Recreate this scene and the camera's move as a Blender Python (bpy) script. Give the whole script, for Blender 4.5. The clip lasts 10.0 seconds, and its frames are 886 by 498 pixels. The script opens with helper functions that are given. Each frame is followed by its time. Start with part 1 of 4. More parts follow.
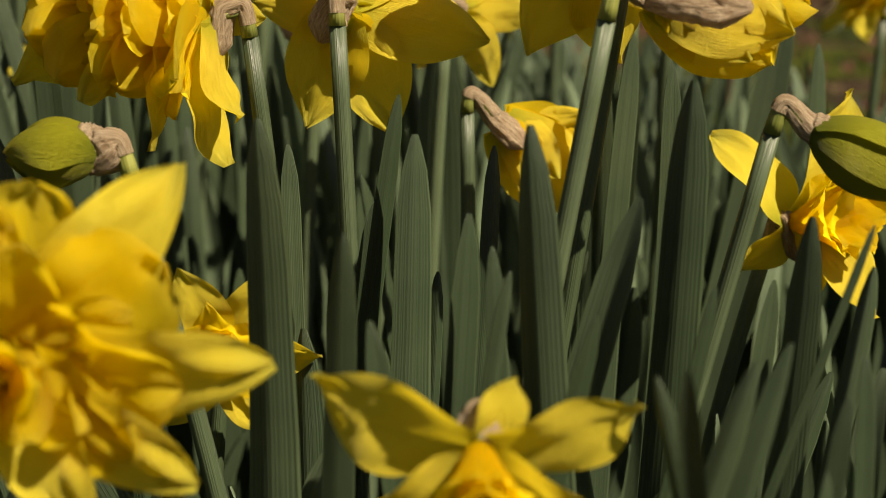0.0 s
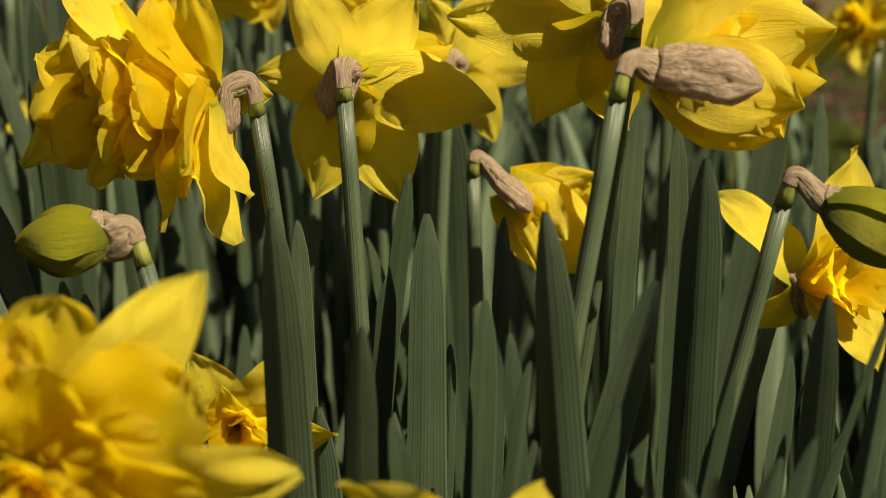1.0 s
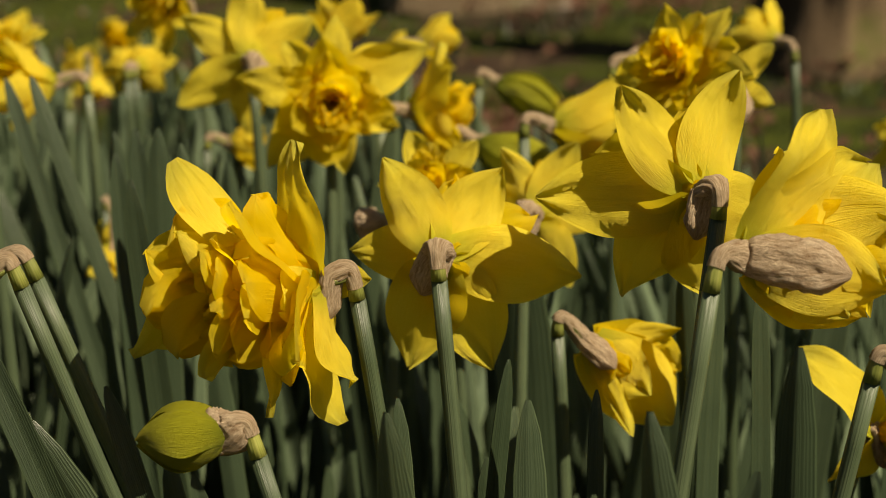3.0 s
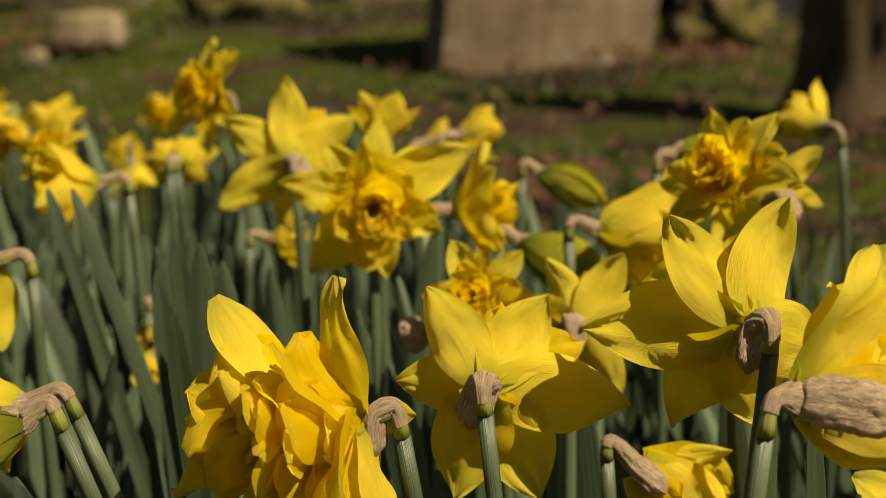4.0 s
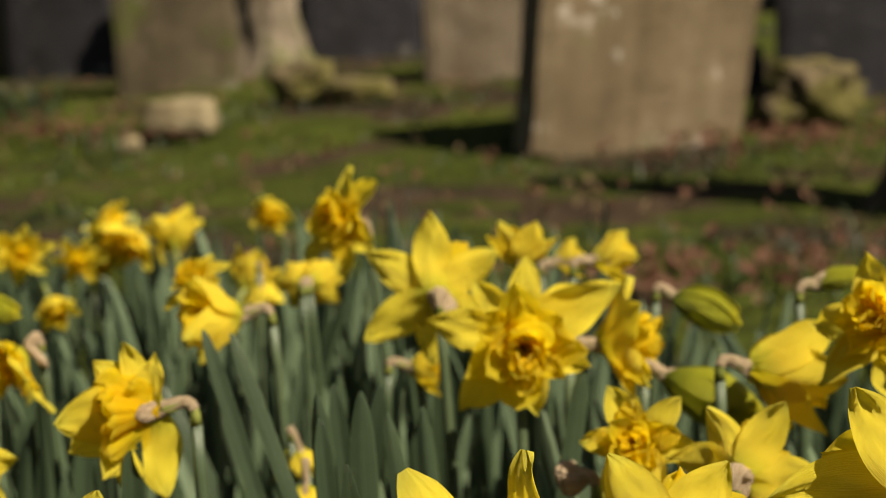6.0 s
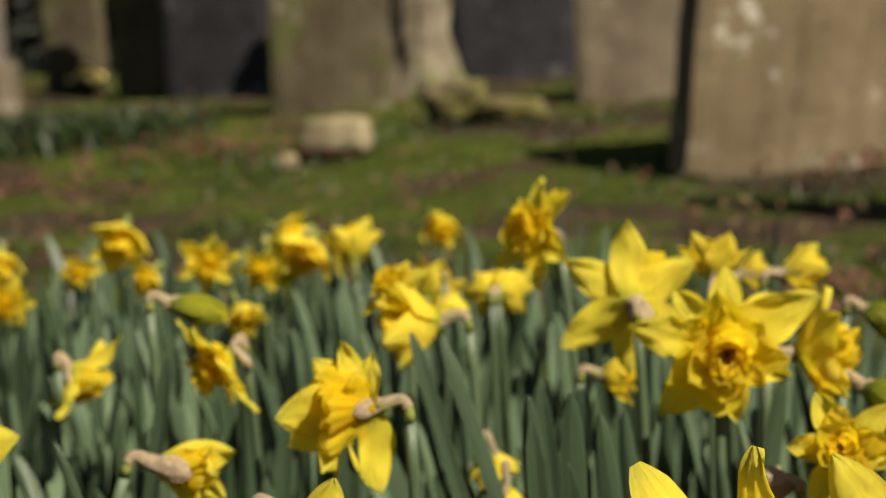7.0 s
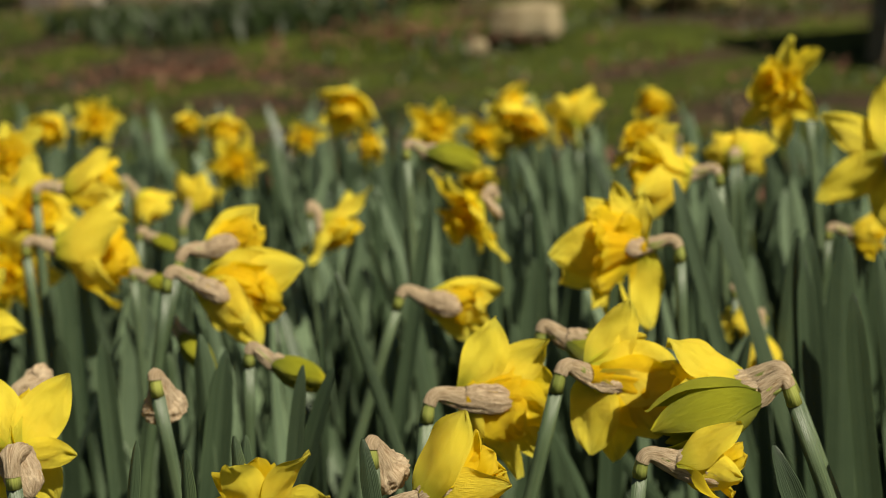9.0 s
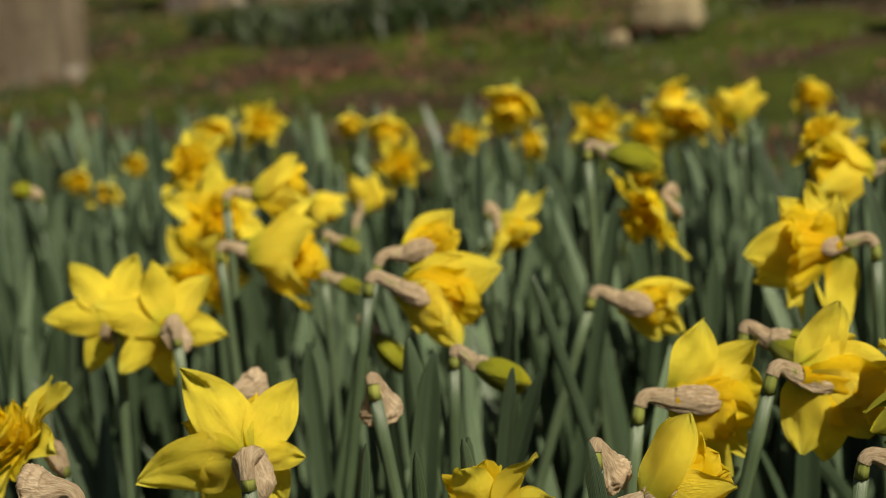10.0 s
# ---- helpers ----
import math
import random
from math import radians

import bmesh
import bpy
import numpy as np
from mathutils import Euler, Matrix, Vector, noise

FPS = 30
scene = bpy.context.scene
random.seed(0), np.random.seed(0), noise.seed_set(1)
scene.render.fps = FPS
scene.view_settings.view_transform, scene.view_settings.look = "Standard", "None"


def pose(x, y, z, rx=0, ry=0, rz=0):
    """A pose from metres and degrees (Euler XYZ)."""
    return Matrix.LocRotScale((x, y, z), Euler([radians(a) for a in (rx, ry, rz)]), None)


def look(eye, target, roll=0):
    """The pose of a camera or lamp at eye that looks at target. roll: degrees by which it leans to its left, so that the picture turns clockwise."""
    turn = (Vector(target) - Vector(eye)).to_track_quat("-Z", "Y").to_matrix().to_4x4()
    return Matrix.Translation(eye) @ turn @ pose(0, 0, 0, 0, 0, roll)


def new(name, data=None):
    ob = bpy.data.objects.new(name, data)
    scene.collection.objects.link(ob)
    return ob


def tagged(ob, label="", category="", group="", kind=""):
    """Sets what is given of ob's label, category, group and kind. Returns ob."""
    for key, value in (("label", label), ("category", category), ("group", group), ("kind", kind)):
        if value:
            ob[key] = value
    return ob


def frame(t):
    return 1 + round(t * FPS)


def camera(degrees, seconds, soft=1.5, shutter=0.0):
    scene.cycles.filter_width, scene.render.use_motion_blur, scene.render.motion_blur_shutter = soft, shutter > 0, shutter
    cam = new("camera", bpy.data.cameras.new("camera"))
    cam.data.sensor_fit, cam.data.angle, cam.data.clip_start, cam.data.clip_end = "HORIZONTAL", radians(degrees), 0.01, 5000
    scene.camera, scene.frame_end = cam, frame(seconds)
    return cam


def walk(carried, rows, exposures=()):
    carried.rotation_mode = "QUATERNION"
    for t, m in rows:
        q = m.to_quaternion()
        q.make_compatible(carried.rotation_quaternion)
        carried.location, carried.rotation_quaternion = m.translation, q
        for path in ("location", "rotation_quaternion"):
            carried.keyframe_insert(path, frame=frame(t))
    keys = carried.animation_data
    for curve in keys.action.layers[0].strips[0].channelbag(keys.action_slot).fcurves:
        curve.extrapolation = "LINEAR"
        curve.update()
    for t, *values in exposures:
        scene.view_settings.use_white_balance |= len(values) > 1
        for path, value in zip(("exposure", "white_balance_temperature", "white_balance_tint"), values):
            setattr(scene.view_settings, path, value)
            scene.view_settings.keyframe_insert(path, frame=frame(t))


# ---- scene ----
# ---- camera and its path ----
cam = camera(30.0, 10.0, soft=0.6)
PATH = [
    (0, 0.0064, 0.0016, 0.4055, 75.965, -1.716, 0.418),
    (0.5, 0.0000, -0.0006, 0.4222, 75.735, -1.165, -0.015),
    (1, -0.0032, 0.0079, 0.4301, 76.058, -0.623, -0.348),
    (1.5, -0.0017, 0.0064, 0.4424, 75.846, -0.210, 0.078),
    (2, -0.0106, 0.0054, 0.4521, 76.026, -0.013, -0.262),
    (2.5, -0.0247, 0.0003, 0.4650, 76.246, 0.459, -0.510),
    (3, -0.0279, -0.0027, 0.4831, 77.608, 1.149, 0.206),
    (4.5, -0.0274, 0.0216, 0.5261, 79.710, 2.466, 1.972),
    (5, -0.0338, 0.0226, 0.5400, 80.347, 2.801, 2.264),
    (6.5, -0.0833, -0.0027, 0.5540, 82.431, 2.812, 6.294),
    (7, -0.0993, -0.0169, 0.5497, 82.813, 2.843, 9.085),
    (7.5, -0.1175, -0.0243, 0.5423, 82.922, 2.924, 11.335),
    (8, -0.1277, -0.0348, 0.5355, 82.222, 2.797, 13.133),
    (8.5, -0.1356, -0.0395, 0.5267, 79.971, 2.481, 14.255),
    (9, -0.1486, -0.0499, 0.5257, 79.479, 2.562, 15.113),
    (9.5, -0.1592, -0.0571, 0.5235, 79.521, 3.180, 16.692),
    (10, -0.1756, -0.0724, 0.5357, 79.476, 4.184, 19.533),
]
walk(cam, [(t, pose(x, y, z, rx, ry, rz)) for t, x, y, z, rx, ry, rz in PATH],
     exposures=[(0.0, 0.72, 7800, 16), (2.0, 0.70, 7800, 13), (3.0, 0.50, 8100, 14), (5.0, 0.52, 8300, 15), (6.5, 0.80, 7000, 10), (8.5, 0.86, 6900, 8), (9.0, 0.70, 7000, 8), (9.5, 0.45, 7100, 9), (10.0, 0.54, 7100, 9)])
cam.data.dof.use_dof = True
cam.data.dof.focus_distance = 0.60
cam.data.dof.aperture_fstop = 11.5

# ---- daylight ----
SUN_WAY = Vector((0.55, -0.37, 0.75)).normalized()
world = bpy.data.worlds.new("sky")
scene.world = world
world.use_nodes = True
wn = world.node_tree.nodes
sky = wn.new("ShaderNodeTexSky")
sky.sky_type = "NISHITA"
sky.sun_disc = False
sky.sun_elevation = math.asin(SUN_WAY.z)
sky.sun_rotation = math.atan2(SUN_WAY.x, SUN_WAY.y)
wn["Background"].inputs["Strength"].default_value = 0.029
world.node_tree.links.new(sky.outputs["Color"], wn["Background"].inputs["Color"])
sun = new("sun", bpy.data.lights.new("sun", "SUN"))
sun.data.energy = 5.0
sun.data.angle = radians(0.53)
sun.data.color = (1.0, 0.93, 0.80)
sun.matrix_world = look((SUN_WAY * 20), (0, 0, 0))


# ---- materials ----
def material(name, rough=0.6, spec=0.4):
    m = bpy.data.materials.new(name)
    m.use_nodes = True
    bsdf = m.node_tree.nodes["Principled BSDF"]
    bsdf.inputs["Roughness"].default_value = rough
    bsdf.inputs["Specular IOR Level"].default_value = spec
    return m, m.node_tree.nodes, m.node_tree.links, bsdf


def ramp(nodes, stops, fac, links, ease="LINEAR"):
    r = nodes.new("ShaderNodeValToRGB")
    r.color_ramp.interpolation = ease
    while len(r.color_ramp.elements) < len(stops):
        r.color_ramp.elements.new(0.5)
    for e, (p, c) in zip(r.color_ramp.elements, stops):
        e.position, e.color = p, (*c, 1)
    links.new(fac, r.inputs["Fac"])
    return r.outputs["Color"]


def noise_node(nodes, links, vector, scale, detail=4.0, rough=0.55, stretch=None):
    n = nodes.new("ShaderNodeTexNoise")
    n.inputs["Scale"].default_value = scale
    n.inputs["Detail"].default_value = detail
    n.inputs["Roughness"].default_value = rough
    if stretch:
        m = nodes.new("ShaderNodeMapping")
        m.inputs["Scale"].default_value = stretch
        links.new(vector, m.inputs["Vector"])
        vector = m.outputs["Vector"]
    links.new(vector, n.inputs["Vector"])
    return n.outputs["Fac"]


def mixed(nodes, links, kind, fac, a, b):
    n = nodes.new("ShaderNodeMix")
    n.data_type, n.blend_type = "RGBA", kind
    for socket, value in (("Factor", fac), ("A", a), ("B", b)):
        target = [s for s in n.inputs if s.name == socket and s.type == ("VALUE" if socket == "Factor" else "RGBA")][0]
        if isinstance(value, (int, float)):
            target.default_value = value
        elif isinstance(value, tuple):
            target.default_value = (*value, 1)
        else:
            links.new(value, target)
    return [s for s in n.outputs if s.type == "RGBA"][0]


def bump(nodes, links, bsdf, height, strength, distance):
    b = nodes.new("ShaderNodeBump")
    b.inputs["Strength"].default_value = strength
    b.inputs["Distance"].default_value = distance
    links.new(height, b.inputs["Height"])
    links.new(b.outputs["Normal"], bsdf.inputs["Normal"])
    return b


def thin(m, nodes, links, bsdf, colour, amount):
    """Lets light through a thin blade or petal."""
    glow = nodes.new("ShaderNodeBsdfTranslucent")
    links.new(colour, glow.inputs["Color"])
    both = nodes.new("ShaderNodeMixShader")
    both.inputs["Fac"].default_value = amount
    links.new(bsdf.outputs["BSDF"], both.inputs[1])
    links.new(glow.outputs["BSDF"], both.inputs[2])
    links.new(both.outputs["Shader"], nodes["Material Output"].inputs["Surface"])


def petal_material(name, base, middle, tip, amount=0.55, glow=(1.0, 0.76, 0.03)):
    m, nodes, links, bsdf = material(name, 0.55, 0.25)
    co = nodes.new("ShaderNodeTexCoord")
    split = nodes.new("ShaderNodeSeparateXYZ")
    links.new(co.outputs["UV"], split.inputs["Vector"])
    along = ramp(nodes, [(0.0, base), (0.32, middle), (0.8, middle), (1.0, tip)], split.outputs["X"], links)
    info = nodes.new("ShaderNodeObjectInfo")
    veins = noise_node(nodes, links, co.outputs["UV"], 6.0, 6, 0.7, (0.5, 13.0, 1))
    patch = noise_node(nodes, links, co.outputs["Object"], 90.0, 3)
    c = mixed(nodes, links, "MULTIPLY", 0.75, along, ramp(nodes, [(0.34, (0.93, 0.88, 0.45)), (0.64, (1, 1, 1))], veins, links))
    c = mixed(nodes, links, "MULTIPLY", 0.5, c, ramp(nodes, [(0.35, (0.88, 0.92, 0.6)), (0.65, (1, 1, 1))], patch, links))
    c = mixed(nodes, links, "MULTIPLY", 0.5, c, ramp(nodes, [(0.0, (0.88, 0.84, 0.8)), (1.0, (1, 1, 1))], info.outputs["Random"], links))
    links.new(c, bsdf.inputs["Base Color"])
    bump(nodes, links, bsdf, veins, 0.9, 0.0014)
    thin(m, nodes, links, bsdf, mixed(nodes, links, "MIX", 0.65, c, glow), amount)
    return m


PETAL = petal_material("petal_yellow", (0.56, 0.62, 0.06), (1.0, 0.85, 0.10), (0.84, 0.80, 0.14), 0.46)
INNER = petal_material("petal_deep_yellow", (0.97, 0.76, 0.03), (0.98, 0.775, 0.035), (0.98, 0.83, 0.10), 0.6)
CROWN = petal_material("corona_orange_yellow", (0.98, 0.70, 0.02), (0.98, 0.75, 0.03), (0.98, 0.80, 0.06), 0.66)
BUDSKIN = petal_material("bud_green_yellow", (0.13, 0.17, 0.016), (0.30, 0.31, 0.02), (0.58, 0.52, 0.03), 0.25, (0.5, 0.5, 0.03))


def blade_material(name, dark, light, stripe, amount=0.1, rough=0.42):
    m, nodes, links, bsdf = material(name, rough, 0.5)
    co = nodes.new("ShaderNodeTexCoord")
    veins = noise_node(nodes, links, co.outputs["UV"], stripe, 3, 0.6, (0.05, 6.0, 1))
    patch = noise_node(nodes, links, co.outputs["Object"], 26.0, 5, 0.65)
    geo = nodes.new("ShaderNodeNewGeometry")
    info = nodes.new("ShaderNodeObjectInfo")
    c = mixed(nodes, links, "MIX", ramp(nodes, [(0.25, (0, 0, 0)), (0.75, (1, 1, 1))], veins, links), dark, light)
    c = mixed(nodes, links, "MULTIPLY", 0.6, c, ramp(nodes, [(0.3, (0.6, 0.66, 0.6)), (0.7, (1.1, 1.1, 1.0))], patch, links))
    # Many blades darkened at random, putting the shade between leaves into their colour.
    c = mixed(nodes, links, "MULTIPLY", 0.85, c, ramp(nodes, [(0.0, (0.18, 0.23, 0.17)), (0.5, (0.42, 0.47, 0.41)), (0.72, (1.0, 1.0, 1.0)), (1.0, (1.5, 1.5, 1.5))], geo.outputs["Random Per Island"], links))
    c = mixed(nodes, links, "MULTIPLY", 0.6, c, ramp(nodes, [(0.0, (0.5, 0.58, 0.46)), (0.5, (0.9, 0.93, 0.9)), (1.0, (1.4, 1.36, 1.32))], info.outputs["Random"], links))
    split = nodes.new("ShaderNodeSeparateXYZ")
    links.new(co.outputs["UV"], split.inputs["Vector"])
    c = mixed(nodes, links, "MULTIPLY", 0.8, c, ramp(nodes, [(0.0, (1.9, 1.8, 1.7)), (0.06, (0.95, 0.95, 0.95)), (0.94, (0.95, 0.95, 0.95)), (1.0, (1.9, 1.8, 1.7))], split.outputs["Y"], links))
    links.new(c, bsdf.inputs["Base Color"])
    bump(nodes, links, bsdf, veins, 0.5, 0.0012)
    thin(m, nodes, links, bsdf, c, amount)
    return m


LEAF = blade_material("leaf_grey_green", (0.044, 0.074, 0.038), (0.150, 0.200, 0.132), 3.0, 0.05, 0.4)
STEM = blade_material("stem_green", (0.070, 0.108, 0.058), (0.155, 0.20, 0.12), 5.0, 0.05)
NECK = blade_material("neck_yellow_green", (0.26, 0.30, 0.06), (0.40, 0.40, 0.12), 2.0, 0.1)
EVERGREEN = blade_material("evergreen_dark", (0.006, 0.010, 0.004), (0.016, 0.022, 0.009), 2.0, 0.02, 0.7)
GRASS = blade_material("grass_green", (0.020, 0.040, 0.008), (0.048, 0.078, 0.016), 2.0, 0.25, 0.55)


def papery(name, dark, light, scale=160.0, rough=0.8, depth=0.003, stretch=(4.0, 16.0, 1), through_light=0.35, speck=0.6):
    m, nodes, links, bsdf = material(name, rough, 0.2)
    co = nodes.new("ShaderNodeTexCoord")
    a = noise_node(nodes, links, co.outputs["UV"], 5.0, 7, 0.7, stretch)
    b = noise_node(nodes, links, co.outputs["Object"], scale, 5, 0.6)
    c = mixed(nodes, links, "MIX", ramp(nodes, [(0.35, (0, 0, 0)), (0.65, (1, 1, 1))], a, links), dark, light)
    c = mixed(nodes, links, "MULTIPLY", speck, c, ramp(nodes, [(0.35, (0.6, 0.5, 0.45)), (0.65, (1, 1, 1))], b, links))
    links.new(c, bsdf.inputs["Base Color"])
    bump(nodes, links, bsdf, a, 1.0, depth)
    thin(m, nodes, links, bsdf, c, through_light)
    return m


SPATHE = papery("spathe_paper_brown", (0.45, 0.30, 0.17), (0.90, 0.755, 0.53), 300.0, 0.65, 0.003, (1.4, 3.4, 1), 0.35, 0.2)
LITTER = papery("leaf_litter_pale", (0.16, 0.11, 0.06), (0.36, 0.27, 0.16), 40.0)
DEAD = papery("fallen_leaf_brown", (0.14, 0.065, 0.04), (0.30, 0.165, 0.115), 40.0)


def stone_material(name, a, b, moss=0.3, spot=0.3, moss_colour=(0.07, 0.085, 0.015), rough=0.9):
    m, nodes, links, bsdf = material(name, rough, 0.25)
    co = nodes.new("ShaderNodeTexCoord")
    large = noise_node(nodes, links, co.outputs["Object"], 3.5, 6, 0.65)
    grain = noise_node(nodes, links, co.outputs["Object"], 60.0, 6, 0.7)
    runs = noise_node(nodes, links, co.outputs["Object"], 5.0, 5, 0.6, (2.2, 2.2, 0.35))
    c = mixed(nodes, links, "MIX", ramp(nodes, [(0.3, (0, 0, 0)), (0.7, (1, 1, 1))], large, links), a, b)
    c = mixed(nodes, links, "MULTIPLY", 0.7, c, ramp(nodes, [(0.3, (0.55, 0.5, 0.45)), (0.65, (1.1, 1.1, 1.1))], runs, links))
    c = mixed(nodes, links, "MULTIPLY", 0.5, c, ramp(nodes, [(0.3, (0.6, 0.6, 0.6)), (0.7, (1.1, 1.1, 1.1))], grain, links))
    pale = noise_node(nodes, links, co.outputs["Object"], 7.0, 4, 0.6)
    c = mixed(nodes, links, "MIX", ramp(nodes, [(0.62, (0, 0, 0)), (0.70, (spot, spot, spot))], pale, links), c, (0.55, 0.52, 0.46))
    green = noise_node(nodes, links, co.outputs["Object"], 4.3, 5, 0.6)
    c = mixed(nodes, links, "MIX", ramp(nodes, [(0.66 - 0.3 * moss, (0, 0, 0)), (0.80 - 0.3 * moss, (0.85, 0.85, 0.85))], green, links), c, moss_colour)
    links.new(c, bsdf.inputs["Base Color"])
    bump(nodes, links, bsdf, grain, 0.6, 0.01)
    return m


SANDSTONE = stone_material("sandstone_brown", (0.105, 0.077, 0.042), (0.190, 0.148, 0.093), 0.2, 0.5)
OLIVE = stone_material("sandstone_olive", (0.055, 0.043, 0.024), (0.106, 0.085, 0.053), 0.45, 0.2)
PALESTONE = stone_material("sandstone_pale", (0.117, 0.090, 0.058), (0.187, 0.152, 0.109), 0.1, 0.3)
SLATE = stone_material("slate_dark", (0.011, 0.010, 0.012), (0.030, 0.029, 0.036), 0.0, 0.15, rough=0.7)
# Copy of the slate, darkened to put the headstone's shade into its colour.
SHADEDSLATE = stone_material("slate_shaded", (0.007, 0.0065, 0.008), (0.020, 0.019, 0.023), 0.0, 0.1, rough=0.7)
LICHEN = stone_material("stone_lichen_orange", (0.10, 0.085, 0.07), (0.17, 0.145, 0.125), 0.3, 0.3, (0.36, 0.22, 0.05))
ROCK = stone_material("rock_tan", (0.17, 0.135, 0.075), (0.28, 0.235, 0.145), 0.2, 0.2)
MOSSROCK = stone_material("rock_mossy", (0.07, 0.052, 0.028), (0.19, 0.15, 0.09), 0.8, 0.1, (0.075, 0.07, 0.012))
BARK = stone_material("bark_brown", (0.05, 0.036, 0.02), (0.15, 0.105, 0.058), 0.4, 0.0)
DRIFTWOOD = stone_material("bare_wood_pale", (0.075, 0.058, 0.036), (0.31, 0.26, 0.20), 0.55, 0.4)


def ground_material():
    m, nodes, links, bsdf = material("mossy_lawn_soil", 0.95, 0.1)
    co = nodes.new("ShaderNodeTexCoord")
    large = noise_node(nodes, links, co.outputs["Object"], 1.6, 6, 0.65)
    small = noise_node(nodes, links, co.outputs["Object"], 22.0, 6, 0.7)
    fine = noise_node(nodes, links, co.outputs["Object"], 140.0, 4, 0.7)
    green = mixed(nodes, links, "MIX", small, (0.022, 0.038, 0.005), (0.075, 0.090, 0.012))
    earth = mixed(nodes, links, "MIX", fine, (0.022, 0.016, 0.010), (0.070, 0.046, 0.030))
    fac = mixed(nodes, links, "OVERLAY", 0.8, ramp(nodes, [(0.42, (0, 0, 0)), (0.58, (1, 1, 1))], large, links), small)
    c = mixed(nodes, links, "MIX", ramp(nodes, [(0.58, (0, 0, 0)), (0.80, (1, 1, 1))], fac, links), green, earth)
    tone = noise_node(nodes, links, co.outputs["Object"], 6.5, 5, 0.7)
    c = mixed(nodes, links, "MULTIPLY", 0.85, c, ramp(nodes, [(0.34, (0.30, 0.30, 0.30)), (0.62, (1.25, 1.2, 1.1))], tone, links))
    links.new(c, bsdf.inputs["Base Color"])
    bump(nodes, links, bsdf, small, 0.8, 0.03)
    return m


LAWN = ground_material()


# ---- mesh helpers ----
def mesh(name, verts, faces, mat, uvs=None, smooth=True):
    me = bpy.data.meshes.new(name)
    me.from_pydata([tuple(v) for v in verts], [], faces)
    if uvs is not None:
        layer = me.uv_layers.new(name="UVMap")
        idx = np.empty(len(me.loops), dtype=np.int32)
        me.loops.foreach_get("vertex_index", idx)
        layer.data.foreach_set("uv", np.asarray(uvs, dtype=np.float32)[idx].ravel())
    if smooth:
        me.polygons.foreach_set("use_smooth", [True] * len(me.polygons))
    me.materials.append(mat)
    me.update()
    return me


def piece(name, me, parent, m=None, label=""):
    ob = new(name, me)
    ob.parent = parent
    if m is not None:
        ob.matrix_basis = m
    return tagged(ob, label) if label else ob


def grid_faces(rows, cols, close=False, start=0):
    out = []
    for i in range(rows - 1):
        for j in range(cols if close else cols - 1):
            k = (j + 1) % cols
            out.append((start + i * cols + j, start + i * cols + k, start + (i + 1) * cols + k, start + (i + 1) * cols + j))
    return out


def tube(points, radii, sides=10, ridge=0.0, flat=1.0, crinkle=0.0, seed=0, side=None):
    """A tube round a line of points; the ends are closed."""
    pts = [Vector(p) for p in points]
    verts, uvs = [], []
    ref = Vector(side) if side is not None else Vector((1, 0.13, 0.07))
    length = 0.0
    for i, p in enumerate(pts):
        way = (pts[min(i + 1, len(pts) - 1)] - pts[max(i - 1, 0)]).normalized()
        a = (ref - way * ref.dot(way)).normalized()
        b = way.cross(a)
        ref = a
        if i:
            length += (p - pts[i - 1]).length
        for j in range(sides):
            q = 2 * math.pi * j / sides
            r = radii[i] * (1 + ridge * math.cos(q * sides / 2))
            if crinkle:
                r *= 1 + crinkle * (noise.noise(Vector((q * 1.7 + seed, i * 0.55, seed * 3.1))) + 0.5 * noise.noise(Vector((q * 5 + seed, i * 1.1, seed))))
            verts.append(p + a * (math.cos(q) * r) + b * (math.sin(q) * r * flat))
            uvs.append((length * 8, j / sides))
    faces = grid_faces(len(pts), sides, True)
    faces.append(tuple(reversed(range(sides))))
    faces.append(tuple(range((len(pts) - 1) * sides, len(pts) * sides)))
    return verts, faces, uvs


def creased(line, radii, sides, flat, seed, side):
    """A dry papery sheath round a line: lengthwise folds, fine wrinkles across and a torn end."""
    pts = []
    for i in range(len(line) - 1):
        pts += [(line[i], radii[i]), (line[i] * 0.5 + line[i + 1] * 0.5, (radii[i] + radii[i + 1]) / 2)]
    pts.append((line[-1], radii[-1]))
    verts, uvs, ref, length = [], [], Vector(side), 0.0
    if ref.length < 1e-6:
        ref = Vector((1, 0.1, 0))
    n = len(pts)
    for i, (p, r0) in enumerate(pts):
        way = (pts[min(i + 1, n - 1)][0] - pts[max(i - 1, 0)][0]).normalized()
        a = ref - way * ref.dot(way)
        a = a.normalized() if a.length > 1e-6 else way.orthogonal().normalized()
        b = way.cross(a)
        ref = a
        if i:
            length += (p - pts[i - 1][0]).length
        u = i / (n - 1)
        for j in range(sides):
            q = 2 * math.pi * j / sides
            cx, cy = math.cos(q), math.sin(q)
            fold = noise.noise(Vector((cx * 2.6 + seed, cy * 2.6, u * 1.6 + seed)))
            fine = 1 - abs(noise.noise(Vector((cx * 7.0 + seed, cy * 7.0, u * 3.0))) * 2)
            cross = 1 - abs(noise.noise(Vector((cx * 1.8, cy * 1.8 + seed, u * 19.0))) * 2)
            r = r0 * (1 + (0.24 * fold + 0.16 * fine + 0.14 * cross) * min(1, 0.3 + 1.3 * u))
            verts.append(p + a * (cx * r) + b * (cy * r * (1 - (1 - flat) * min(1, 2 * u))))
            uvs.append((length * 30, 2 * j / sides if j <= sides / 2 else 2 - 2 * j / sides))
    faces = grid_faces(n, sides, True)
    faces.append(tuple(range((n - 1) * sides, n * sides)))
    return verts, faces, uvs


